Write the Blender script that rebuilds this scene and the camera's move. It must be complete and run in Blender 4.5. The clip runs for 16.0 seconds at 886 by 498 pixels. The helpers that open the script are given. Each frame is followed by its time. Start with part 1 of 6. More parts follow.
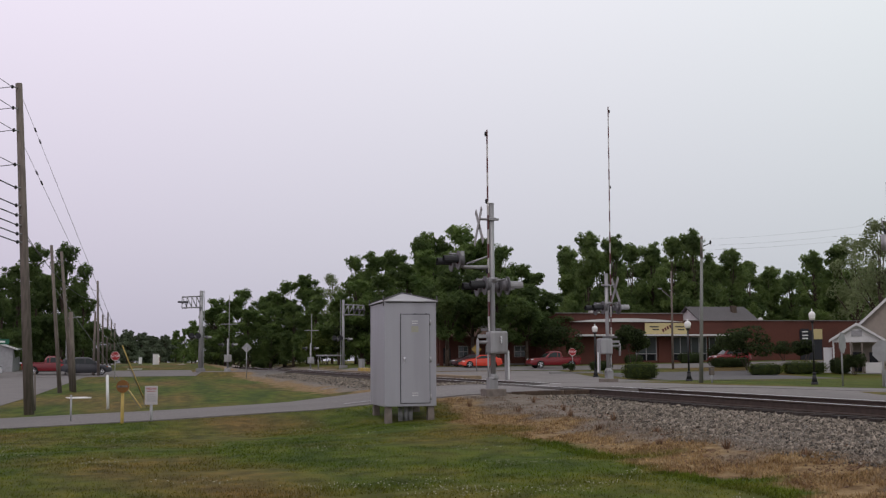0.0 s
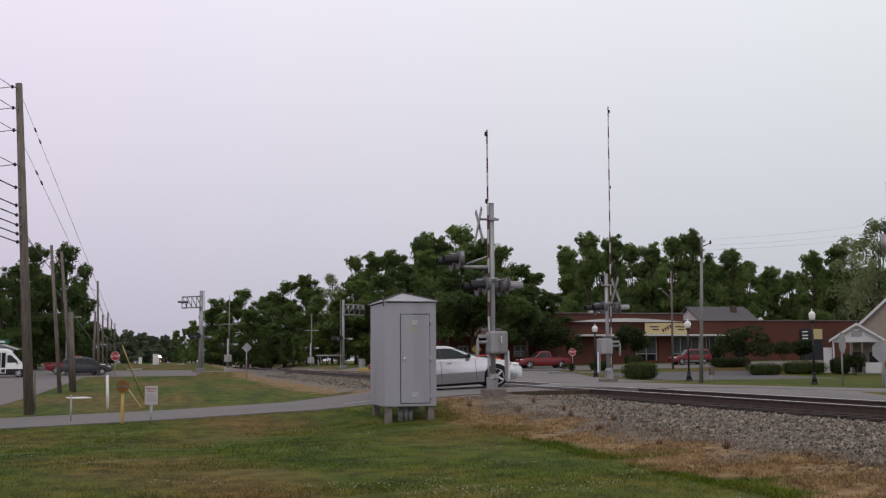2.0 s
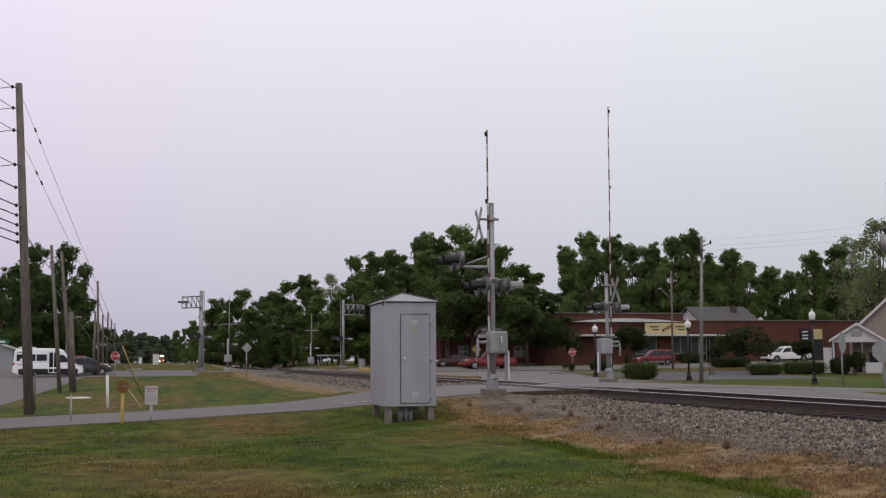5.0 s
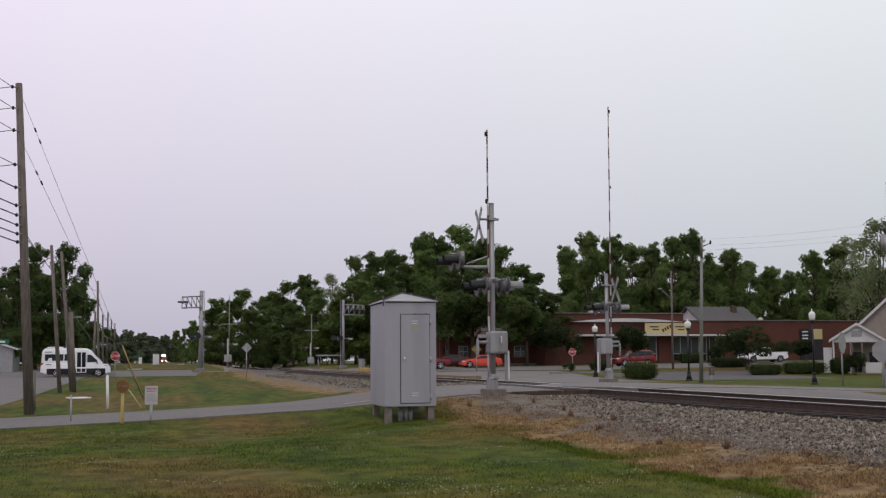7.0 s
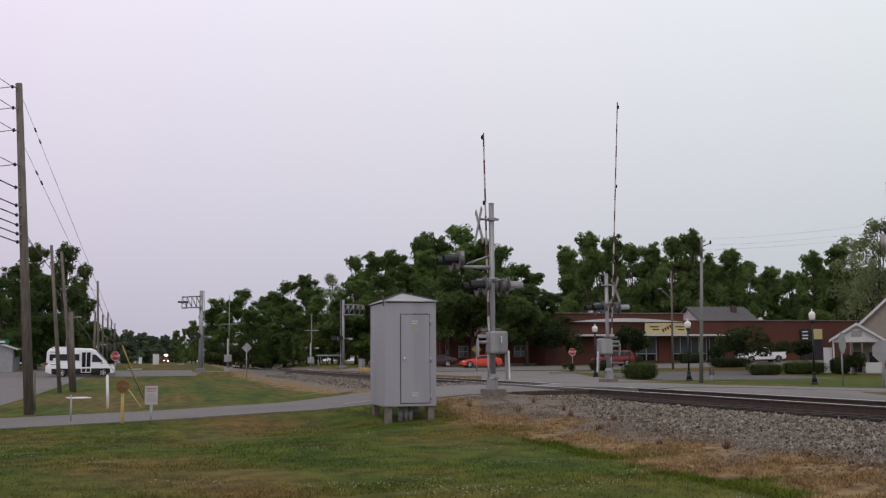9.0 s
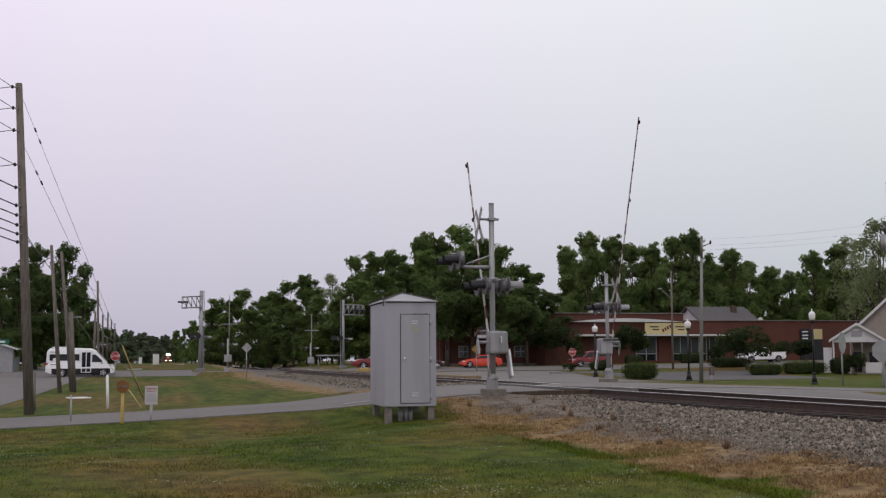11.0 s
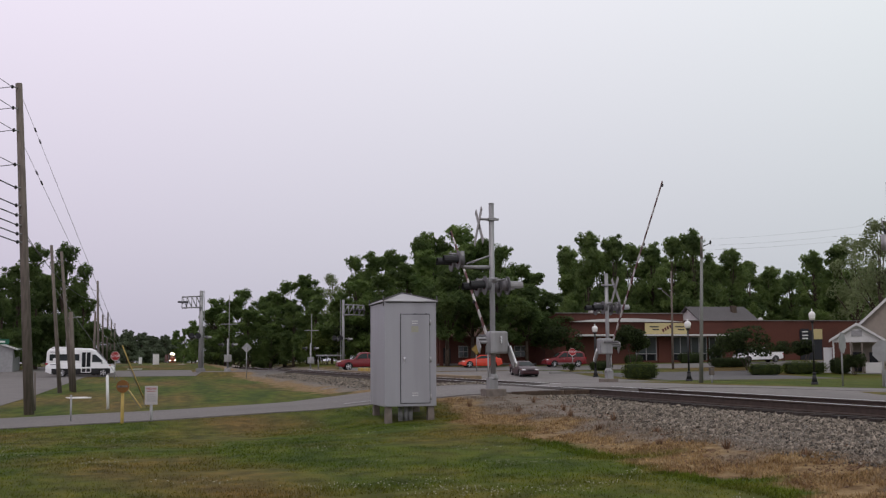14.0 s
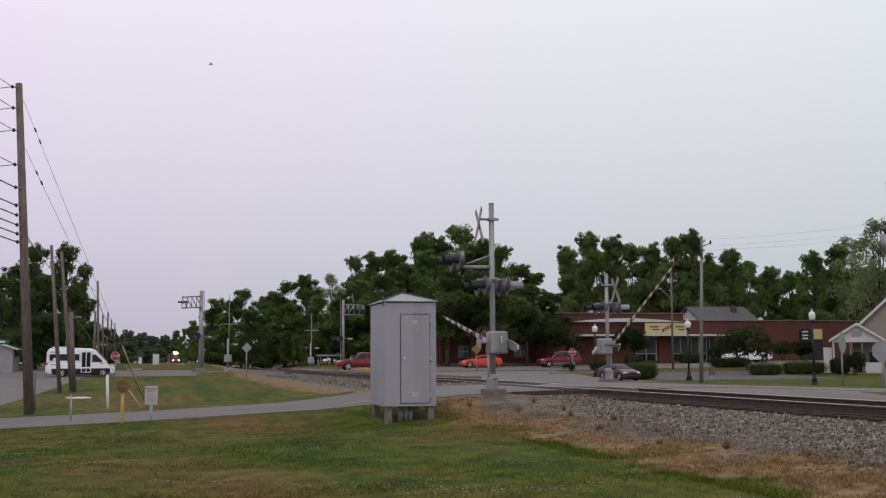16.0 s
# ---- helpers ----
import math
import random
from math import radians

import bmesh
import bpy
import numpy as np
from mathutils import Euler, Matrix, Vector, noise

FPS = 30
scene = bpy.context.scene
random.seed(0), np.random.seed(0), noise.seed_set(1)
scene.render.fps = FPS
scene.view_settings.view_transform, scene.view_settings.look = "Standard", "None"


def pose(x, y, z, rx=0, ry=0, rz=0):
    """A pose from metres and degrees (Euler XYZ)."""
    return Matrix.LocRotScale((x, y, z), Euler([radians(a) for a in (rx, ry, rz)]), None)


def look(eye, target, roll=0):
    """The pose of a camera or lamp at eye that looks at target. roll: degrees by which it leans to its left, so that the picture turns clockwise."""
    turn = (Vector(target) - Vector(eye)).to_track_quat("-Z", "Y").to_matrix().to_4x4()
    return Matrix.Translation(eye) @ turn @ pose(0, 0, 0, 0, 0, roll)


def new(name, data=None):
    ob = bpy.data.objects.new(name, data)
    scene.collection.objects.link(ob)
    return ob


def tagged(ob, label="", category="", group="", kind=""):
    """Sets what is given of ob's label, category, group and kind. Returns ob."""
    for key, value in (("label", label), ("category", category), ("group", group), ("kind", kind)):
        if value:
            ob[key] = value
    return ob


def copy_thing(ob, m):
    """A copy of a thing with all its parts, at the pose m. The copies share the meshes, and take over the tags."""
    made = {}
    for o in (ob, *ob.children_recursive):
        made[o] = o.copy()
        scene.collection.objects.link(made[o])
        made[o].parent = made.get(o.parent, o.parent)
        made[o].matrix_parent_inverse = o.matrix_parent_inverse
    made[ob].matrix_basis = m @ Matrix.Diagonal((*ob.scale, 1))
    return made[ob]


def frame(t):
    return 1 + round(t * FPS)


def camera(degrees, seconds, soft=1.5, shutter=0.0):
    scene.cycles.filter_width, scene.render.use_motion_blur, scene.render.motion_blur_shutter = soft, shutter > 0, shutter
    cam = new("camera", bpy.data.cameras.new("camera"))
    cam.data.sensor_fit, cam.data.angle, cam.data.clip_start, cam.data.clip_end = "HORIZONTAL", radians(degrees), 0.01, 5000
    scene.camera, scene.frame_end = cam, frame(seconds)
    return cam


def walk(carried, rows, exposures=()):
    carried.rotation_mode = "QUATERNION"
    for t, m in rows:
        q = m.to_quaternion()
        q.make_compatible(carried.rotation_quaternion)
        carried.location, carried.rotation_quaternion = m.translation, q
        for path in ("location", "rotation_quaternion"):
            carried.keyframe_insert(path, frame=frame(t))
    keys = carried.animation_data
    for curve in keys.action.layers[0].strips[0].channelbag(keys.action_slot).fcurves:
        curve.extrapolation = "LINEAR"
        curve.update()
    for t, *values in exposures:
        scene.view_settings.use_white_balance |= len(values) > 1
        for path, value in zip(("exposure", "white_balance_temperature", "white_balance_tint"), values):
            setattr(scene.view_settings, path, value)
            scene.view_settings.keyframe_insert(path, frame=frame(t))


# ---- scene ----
# The world's X runs across the railway, Y along it; the camera stands on the grass.
HC = 1.55
cam = camera(43.81, 16.0, soft=1.28)
EYE = pose(0, 0, HC, 95.78, 0, -14.21) @ pose(0, 0, 0, 0, 0, -0.4)
walk(cam, [(0.0, EYE), (16.0, EYE)])

# ---------------------------------------------------------------- sky and sun
world = bpy.data.worlds.new("overcast_sky")
scene.world = world
world.use_nodes = True
wn, wl = world.node_tree.nodes, world.node_tree.links
wn.clear()
w_out = wn.new("ShaderNodeOutputWorld")
w_bg = wn.new("ShaderNodeBackground")
w_sky = wn.new("ShaderNodeTexSky")
w_sky.sky_type, w_sky.sun_disc = "NISHITA", False
w_sky.sun_elevation, w_sky.sun_rotation = radians(52), radians(200)
w_sky.dust_density, w_sky.air_density = 4.0, 1.0
w_sat = wn.new("ShaderNodeHueSaturation")
w_sat.inputs["Saturation"].default_value = 0.12
w_sat.inputs["Value"].default_value = 0.012
w_geo = wn.new("ShaderNodeTexCoord")
w_sep = wn.new("ShaderNodeSeparateXYZ")
w_ramp = wn.new("ShaderNodeValToRGB")
w_ramp.color_ramp.elements[0].position = 0.0
w_ramp.color_ramp.elements[0].color = (0.46, 0.46, 0.52, 1)
w_ramp.color_ramp.elements[1].position = 0.34
w_ramp.color_ramp.elements[1].color = (0.82, 0.81, 0.86, 1)
for w_p, w_c in ((0.60, 0.66), (1.0, 0.58)):
    w_ramp.color_ramp.elements.new(w_p).color = (w_c, w_c, w_c * 1.06, 1)
w_noise = wn.new("ShaderNodeTexNoise")
w_noise.inputs["Scale"].default_value = 1.6
w_noise.inputs["Detail"].default_value = 4
w_tint = wn.new("ShaderNodeValToRGB")
w_tint.color_ramp.elements[0].position, w_tint.color_ramp.elements[0].color = 0.25, (1.05, 0.97, 1.07, 1)
w_tint.color_ramp.elements[1].position, w_tint.color_ramp.elements[1].color = 0.75, (0.95, 1.02, 0.98, 1)
w_mul = wn.new("ShaderNodeMix")
w_mul.data_type, w_mul.blend_type = "RGBA", "MULTIPLY"
w_mul.inputs[0].default_value = 1.0
w_map = wn.new("ShaderNodeMath")
w_map.operation = "MULTIPLY_ADD"
w_map.inputs[1].default_value, w_map.inputs[2].default_value = 0.62, 0.34
w_mot = wn.new("ShaderNodeMix")
w_mot.data_type, w_mot.blend_type = "RGBA", "ADD"
w_mot.inputs[0].default_value = 1.0
wl.new(w_geo.outputs["Generated"], w_sep.inputs[0])
wl.new(w_sep.outputs["Z"], w_ramp.inputs[0])
wl.new(w_sep.outputs["X"], w_map.inputs[0])
wl.new(w_map.outputs[0], w_tint.inputs[0])
wl.new(w_ramp.outputs[0], w_mul.inputs[6])
wl.new(w_tint.outputs[0], w_mul.inputs[7])
wl.new(w_sky.outputs[0], w_sat.inputs["Color"])
wl.new(w_mul.outputs[2], w_mot.inputs[6])
wl.new(w_sat.outputs[0], w_mot.inputs[7])
wl.new(w_mot.outputs[2], w_bg.inputs[0])
w_bg.inputs[1].default_value = 1.0
wl.new(w_bg.outputs[0], w_out.inputs[0])

sun = new("sun", bpy.data.lights.new("sun", "SUN"))
sun.data.energy, sun.data.angle, sun.data.color = 0.45, radians(25), (1.0, 0.96, 0.9)
sun.matrix_basis = look((0, 0, 60), (18, 40, 0))
scene.view_settings.exposure = 0.0

# ---------------------------------------------------------------- materials


def material(name, color, rough=0.6, metal=0.0, var=0.25, scale=4.0, color2=None, bump=0.0, bump_scale=40.0,
             spec=0.4, rnd=0.0, stain=None, stain_scale=0.6, stain_amount=0.0, streak=False, island=0.0):
    """A surface with a base colour, a fine grain, a broad stain and a little relief."""
    m = bpy.data.materials.new(name)
    m.use_nodes = True
    n, l = m.node_tree.nodes, m.node_tree.links
    b = n["Principled BSDF"]
    b.inputs["Roughness"].default_value = rough
    b.inputs["Metallic"].default_value = metal
    b.inputs["Specular IOR Level"].default_value = spec
    tc = n.new("ShaderNodeTexCoord")
    src = tc.outputs["Object"]
    if streak:
        mp = n.new("ShaderNodeMapping")
        mp.inputs["Scale"].default_value = (1, 1, 0.12)
        l.new(src, mp.inputs[0])
        src = mp.outputs[0]
    t = n.new("ShaderNodeTexNoise")
    t.inputs["Scale"].default_value, t.inputs["Detail"].default_value = scale, 6
    l.new(src, t.inputs["Vector"])
    mix = n.new("ShaderNodeMix")
    mix.data_type = "RGBA"
    c2 = color2 or tuple(c * (1 - var) for c in color)
    mix.inputs[6].default_value = (*color, 1)
    mix.inputs[7].default_value = (*c2, 1)
    rp = n.new("ShaderNodeMapRange")
    rp.inputs[1].default_value, rp.inputs[2].default_value = 0.35, 0.65
    l.new(t.outputs["Fac"], rp.inputs[0])
    l.new(rp.outputs[0], mix.inputs[0])
    col = mix.outputs[2]
    if stain_amount:
        t2 = n.new("ShaderNodeTexNoise")
        t2.inputs["Scale"].default_value, t2.inputs["Detail"].default_value = stain_scale, 5
        l.new(src, t2.inputs["Vector"])
        r2 = n.new("ShaderNodeMapRange")
        r2.inputs[1].default_value, r2.inputs[2].default_value, r2.inputs[4].default_value = 0.48, 0.68, stain_amount
        l.new(t2.outputs["Fac"], r2.inputs[0])
        m2 = n.new("ShaderNodeMix")
        m2.data_type = "RGBA"
        m2.inputs[7].default_value = (*(stain or c2), 1)
        l.new(r2.outputs[0], m2.inputs[0])
        l.new(col, m2.inputs[6])
        col = m2.outputs[2]
    if rnd or island:
        if rnd:
            oi = n.new("ShaderNodeObjectInfo").outputs["Random"]
        else:
            oi = n.new("ShaderNodeNewGeometry").outputs["Random Per Island"]
        r3 = n.new("ShaderNodeMapRange")
        a = rnd or island
        r3.inputs[3].default_value, r3.inputs[4].default_value = 1 - a, 1 + a
        l.new(oi, r3.inputs[0])
        hs = n.new("ShaderNodeHueSaturation")
        l.new(r3.outputs[0], hs.inputs["Value"])
        l.new(col, hs.inputs["Color"])
        col = hs.outputs[0]
    l.new(col, b.inputs["Base Color"])
    if bump:
        t3 = n.new("ShaderNodeTexNoise")
        t3.inputs["Scale"].default_value, t3.inputs["Detail"].default_value = bump_scale, 4
        l.new(tc.outputs["Object"], t3.inputs["Vector"])
        bp = n.new("ShaderNodeBump")
        bp.inputs["Strength"].default_value, bp.inputs["Distance"].default_value = bump, 0.02
        l.new(t3.outputs["Fac"], bp.inputs["Height"])
        l.new(bp.outputs[0], b.inputs["Normal"])
    return m


def see_through(m, amount):
    """Lets a part of the light through thin leaves."""
    n, l = m.node_tree.nodes, m.node_tree.links
    b = n["Principled BSDF"]
    tr = n.new("ShaderNodeBsdfTranslucent")
    l.new(b.inputs["Base Color"].links[0].from_socket, tr.inputs[0])
    mx = n.new("ShaderNodeMixShader")
    mx.inputs[0].default_value = amount
    l.new(b.outputs[0], mx.inputs[1])
    l.new(tr.outputs[0], mx.inputs[2])
    l.new(mx.outputs[0], n["Material Output"].inputs[0])


def glowing(name, color, strength):
    m = bpy.data.materials.new(name)
    m.use_nodes = True
    b = m.node_tree.nodes["Principled BSDF"]
    b.inputs["Base Color"].default_value = (*color, 1)
    b.inputs["Emission Color"].default_value = (*color, 1)
    b.inputs["Emission Strength"].default_value = strength
    return m


M = {}
M["asphalt"] = material("worn_asphalt", (0.189, 0.174, 0.163), 0.9, var=0.25, scale=9, bump=0.3, bump_scale=60, stain=(0.128, 0.118, 0.112), stain_scale=0.35, stain_amount=0.7)
M["asphalt_pale"] = material("bleached_asphalt", (0.217, 0.200, 0.187), 0.9, var=0.25, scale=9, bump=0.3, bump_scale=60, stain=(0.147, 0.136, 0.129), stain_scale=0.35, stain_amount=0.7)
M["asphalt_dark"] = material("dark_lot_asphalt", (0.122, 0.117, 0.114), 0.9, var=0.25, scale=7, bump=0.3, bump_scale=50, stain=(0.079, 0.076, 0.075), stain_scale=0.3, stain_amount=0.7)
M["concrete"] = material("pale_concrete", (0.245, 0.238, 0.230), 0.85, var=0.2, scale=6, bump=0.2, stain=(0.158, 0.155, 0.151), stain_scale=0.4, stain_amount=0.7)
M["cabinet"] = material("grey_painted_steel", (0.378, 0.378, 0.404), 0.38, 0.25, var=0.08, scale=3, bump=0.03, bump_scale=12, stain=(0.284, 0.284, 0.301), stain_scale=1.5, stain_amount=0.5, streak=True)
M["cabinet_roof"] = material("weathered_sheet_steel", (0.384, 0.378, 0.384), 0.45, 0.3, var=0.12, scale=5, stain=(0.310, 0.281, 0.267), stain_amount=0.4)
# darker steel for the cabinet's roof ridges and lugs
M["dark_edge"] = material("dark_steel_edge", (0.12, 0.115, 0.115), 0.7, 0.2, var=0.3, scale=6)
M["aged_white"] = material("weathered_white_sheet", (0.361, 0.353, 0.344), 0.6, var=0.25, scale=7, stain=(0.241, 0.224, 0.206), stain_scale=2, stain_amount=0.6)
M["tan_gravel"] = material("tan_gravel", (0.259, 0.194, 0.122), 0.95, var=0.3, scale=6, bump=0.4)
M["dirty_concrete"] = material("dirt_stained_concrete", (0.20, 0.17, 0.145), 0.9, var=0.3, scale=7, bump=0.3)
# near-black for door joints, and for the shade painted under the cabinet eave
M["gap_and_shadow"] = material("gap_and_shadow", (0.02, 0.02, 0.02), 0.9)
M["chrome"] = material("bright_metal", (0.7, 0.7, 0.7), 0.25, 0.9, var=0.05)
M["galv"] = material("aluminium_paint", (0.361, 0.361, 0.361), 0.5, 0.45, var=0.18, scale=6, stain=(0.215, 0.206, 0.198), stain_scale=2, stain_amount=0.6, streak=True)
M["white"] = material("white_paint", (0.78, 0.78, 0.77), 0.5, var=0.08, scale=5, stain=(0.6, 0.58, 0.54), stain_amount=0.4)
M["red_band"] = material("red_reflective_band", (0.12, 0.03, 0.026), 0.5, var=0.2)
M["black"] = material("black_paint", (0.015, 0.015, 0.016), 0.5, var=0.3)
M["brick"] = material("red_brick", (0.122, 0.042, 0.028), 0.85, var=0.3, scale=14, stain=(0.076, 0.030, 0.022), stain_scale=0.25, stain_amount=0.7, bump=0.2, bump_scale=20)
M["wood_pole"] = material("weathered_pole_wood", (0.19, 0.16, 0.135), 0.9, var=0.4, scale=14, streak=True, bump=0.5, bump_scale=30, stain=(0.09, 0.07, 0.055), stain_amount=0.6)
M["edge_dirt"] = material("rusty_dirt_edge", (0.097, 0.066, 0.045), 0.95, var=0.4, scale=7, bump=0.5, bump_scale=18, stain=(0.050, 0.039, 0.029), stain_scale=1.5, stain_amount=0.6)
M["bark"] = material("bark", (0.10, 0.075, 0.055), 0.95, var=0.4, scale=6, bump=0.6)
M["leaf"] = material("oak_leaves", (0.172, 0.243, 0.068), 0.6, var=0.5, scale=0.35, color2=(0.088, 0.138, 0.043), rnd=0.22, spec=0.25)
M["leaf_light"] = material("light_green_leaves", (0.210, 0.288, 0.088), 0.6, var=0.5, scale=0.35, color2=(0.107, 0.163, 0.056), rnd=0.22, spec=0.25)
M["leaf_pale"] = material("pale_spring_leaves", (0.252, 0.300, 0.144), 0.6, var=0.35, scale=0.5, rnd=0.2, spec=0.25)
# the haze of distance is mixed into this leaf colour
M["leaf_far"] = material("hazy_far_leaves", (0.095, 0.123, 0.071), 0.7, var=0.35, scale=0.2, rnd=0.15, spec=0.2)
M["hedge"] = material("hedge_leaves", (0.117, 0.155, 0.031), 0.6, var=0.5, scale=3, island=0.4, spec=0.25)
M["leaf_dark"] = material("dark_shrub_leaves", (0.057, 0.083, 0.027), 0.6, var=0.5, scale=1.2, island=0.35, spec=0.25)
M["leaf_deep"] = material("deep_green_leaves", (0.118, 0.167, 0.050), 0.6, var=0.5, scale=0.35, color2=(0.059, 0.093, 0.030), rnd=0.2, spec=0.25)
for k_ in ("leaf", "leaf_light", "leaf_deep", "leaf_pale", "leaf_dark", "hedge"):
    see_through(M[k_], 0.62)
M["rail"] = material("rail_steel", (0.075, 0.052, 0.040), 0.75, 0.1, var=0.3, scale=8)
M["rail_top"] = material("polished_rail_head", (0.55, 0.54, 0.53), 0.3, 0.9, var=0.1)
M["tie"] = material("creosoted_tie", (0.055, 0.043, 0.036), 0.9, var=0.5, scale=9, bump=0.5, rnd=0.3)
M["stone"] = material("ballast_stone", (0.236, 0.203, 0.158), 0.9, var=0.5, scale=20, island=0.75)

# ---------------------------------------------------------------- mesh helpers


def part(name, bm, mat, parent=None, label="", smooth=False):
    """Links a bmesh as one mesh object, under a thing or a part."""
    me = bpy.data.meshes.new(name)
    if smooth:
        for f in bm.faces:
            f.smooth = True
    bm.to_mesh(me)
    bm.free()
    for m_ in (mat if isinstance(mat, (list, tuple)) else [mat]):
        me.materials.append(m_)
    ob = new(name, me)
    ob.parent = parent
    if label:
        tagged(ob, label)
    return ob


def thing(name, m, label, category, group="", kind=""):
    ob = new(name)
    ob.empty_display_size = 0.1
    ob.matrix_basis = m
    return tagged(ob, label, category, group, kind)


def mesh_of(name, verts, faces, mat):
    me = bpy.data.meshes.new(name)
    me.from_pydata(verts, [], faces)
    for m_ in (mat if isinstance(mat, (list, tuple)) else [mat]):
        me.materials.append(m_)
    return me


def box(bm, c, s, bevel=0.0, mat=0, rot=None):
    r = bmesh.ops.create_cube(bm, size=1.0, matrix=Matrix.Translation(c) @ (rot or Matrix()) @ Matrix.Diagonal((*s, 1)))
    fs = {f for v in r["verts"] for f in v.link_faces}
    if bevel:
        es = list({e for v in r["verts"] for e in v.link_edges})
        r2 = bmesh.ops.bevel(bm, geom=es, offset=bevel, segments=2, affect="EDGES", profile=0.6)
        fs = set(r2["faces"]) | {f for f in fs if f.is_valid}
    for f in fs:
        f.material_index = mat
    return bm


def boxed(c, s, bevel=0.0, rot=None):
    return box(bmesh.new(), c, s, bevel, 0, rot)


def tube(bm, p0, p1, r0, r1=None, seg=10, mat=0):
    p0, p1 = Vector(p0), Vector(p1)
    d = p1 - p0
    m = Matrix.Translation((p0 + p1) / 2) @ d.to_track_quat("Z", "Y").to_matrix().to_4x4()
    r = bmesh.ops.create_cone(bm, cap_ends=True, segments=seg, radius1=r0, radius2=r0 if r1 is None else r1, depth=d.length, matrix=m)
    for f in {f for v in r["verts"] for f in v.link_faces}:
        f.material_index = mat
        f.smooth = len(f.verts) == 4
    return bm


def tubed(p0, p1, r0, r1=None, seg=10):
    return tube(bmesh.new(), p0, p1, r0, r1, seg)


def ball(bm, c, s, u=10, v=8, mat=0):
    r = bmesh.ops.create_uvsphere(bm, u_segments=u, v_segments=v, radius=1.0, matrix=Matrix.Translation(c) @ Matrix.Diagonal((*s, 1)))
    for f in {f for w in r["verts"] for f in w.link_faces}:
        f.smooth = True
        f.material_index = mat
    return bm


def extruded(bm, outline, y0, y1, mat=0):
    """A prism from an outline in x, z between two depths along y."""
    a = [bm.verts.new((x, y0, z)) for x, z in outline]
    b = [bm.verts.new((x, y1, z)) for x, z in outline]
    fs = [bm.faces.new(a), bm.faces.new(list(reversed(b)))]
    for i in range(len(a)):
        j = (i + 1) % len(a)
        fs.append(bm.faces.new((a[j], a[i], b[i], b[j])))
    for f in fs:
        f.material_index = mat
    bmesh.ops.recalc_face_normals(bm, faces=fs)
    return bm


# ---------------------------------------------------------------- lie of the land
ROAD_Y0, ROAD_Y1 = 29.3, 37.6


def bank_left(y):
    return float(np.interp(y, [0, 20, 36, 60, 110, 128, 150, 200, 600], [0, 0, -.2, -.1, .25, .72, 1.0, 1.28, 1.42]))


def bank_right(y):
    return float(np.interp(y, [0, 58, 62, 68, 75, 85, 95, 105, 120, 160, 400], [.25, .23, .2, .02, -.15, -.24, -.12, .4, .85, 1.15, 1.3]))


def road_z(x):
    return float(np.interp(x, [-60, -14, -5, 0, 4, 8, 10, 15, 17, 19.5, 24, 30, 60],
                           [-.1, -.2, -.13, .05, .24, .62, .70, .74, .70, .595, .45, .27, .2]))


def land(x, y):
    l, r = bank_left(y), bank_right(y)
    r += .4 * min(1, max(0, (x - 45) / 30)) * min(1, max(0, (y - 90) / 20))
    far = y > 60
    near = min(1, max(0, (y - 17) / 6)) if y < 40 else 0
    f = float(np.interp(x, [2, 6.86, 8.1, 10.6, 13.7, 16, 20],
                        [l, max(.1, l) if far else .1 + .12 * near, max(.28, l) if far else .28 + .06 * near, .50, .46, .28, r]))
    d = max(28.9 - y, y - 39.6, 0)
    w = max(0, 1 - d / 4.5)
    w = w * w * (3 - 2 * w)
    d2 = max(106.5 - y, y - 120, 0)
    w2 = max(0, 1 - d2 / 6) if 3 < x < 22 else 0
    z = f * (1 - w) + (road_z(x) - 0.03) * w
    if y < 29.25:
        z -= 0.14 * w * min(1, max(0, (x - 9.0) / 1.0)) * (1 if x < 20 else 0)
        z += 0.10 * max(0, 1 - abs(y - 28.2) / 2.2) * min(1, max(0, (7.0 - x) / 2)) * min(1, max(0, (x + 12) / 4))
    return max(z, 0.6 * w2 * w2 * (3 - 2 * w2)) if w2 > 0 else z


def strip(name, xs, ys, lift, mat, label, category):
    """A paved sheet, draped over the land."""
    verts, faces = [], []
    for j, y in enumerate(ys):
        for i, x in enumerate(xs):
            verts.append((x, y, land(x, y) + lift))
    k = len(xs)
    for j in range(len(ys) - 1):
        for i in range(k - 1):
            a = j * k + i
            faces.append((a, a + 1, a + k + 1, a + k))
    ob = new(name, mesh_of(name, verts, faces, mat))
    return tagged(ob, label, category, kind="structure")

# ---------------------------------------------------------------- ground


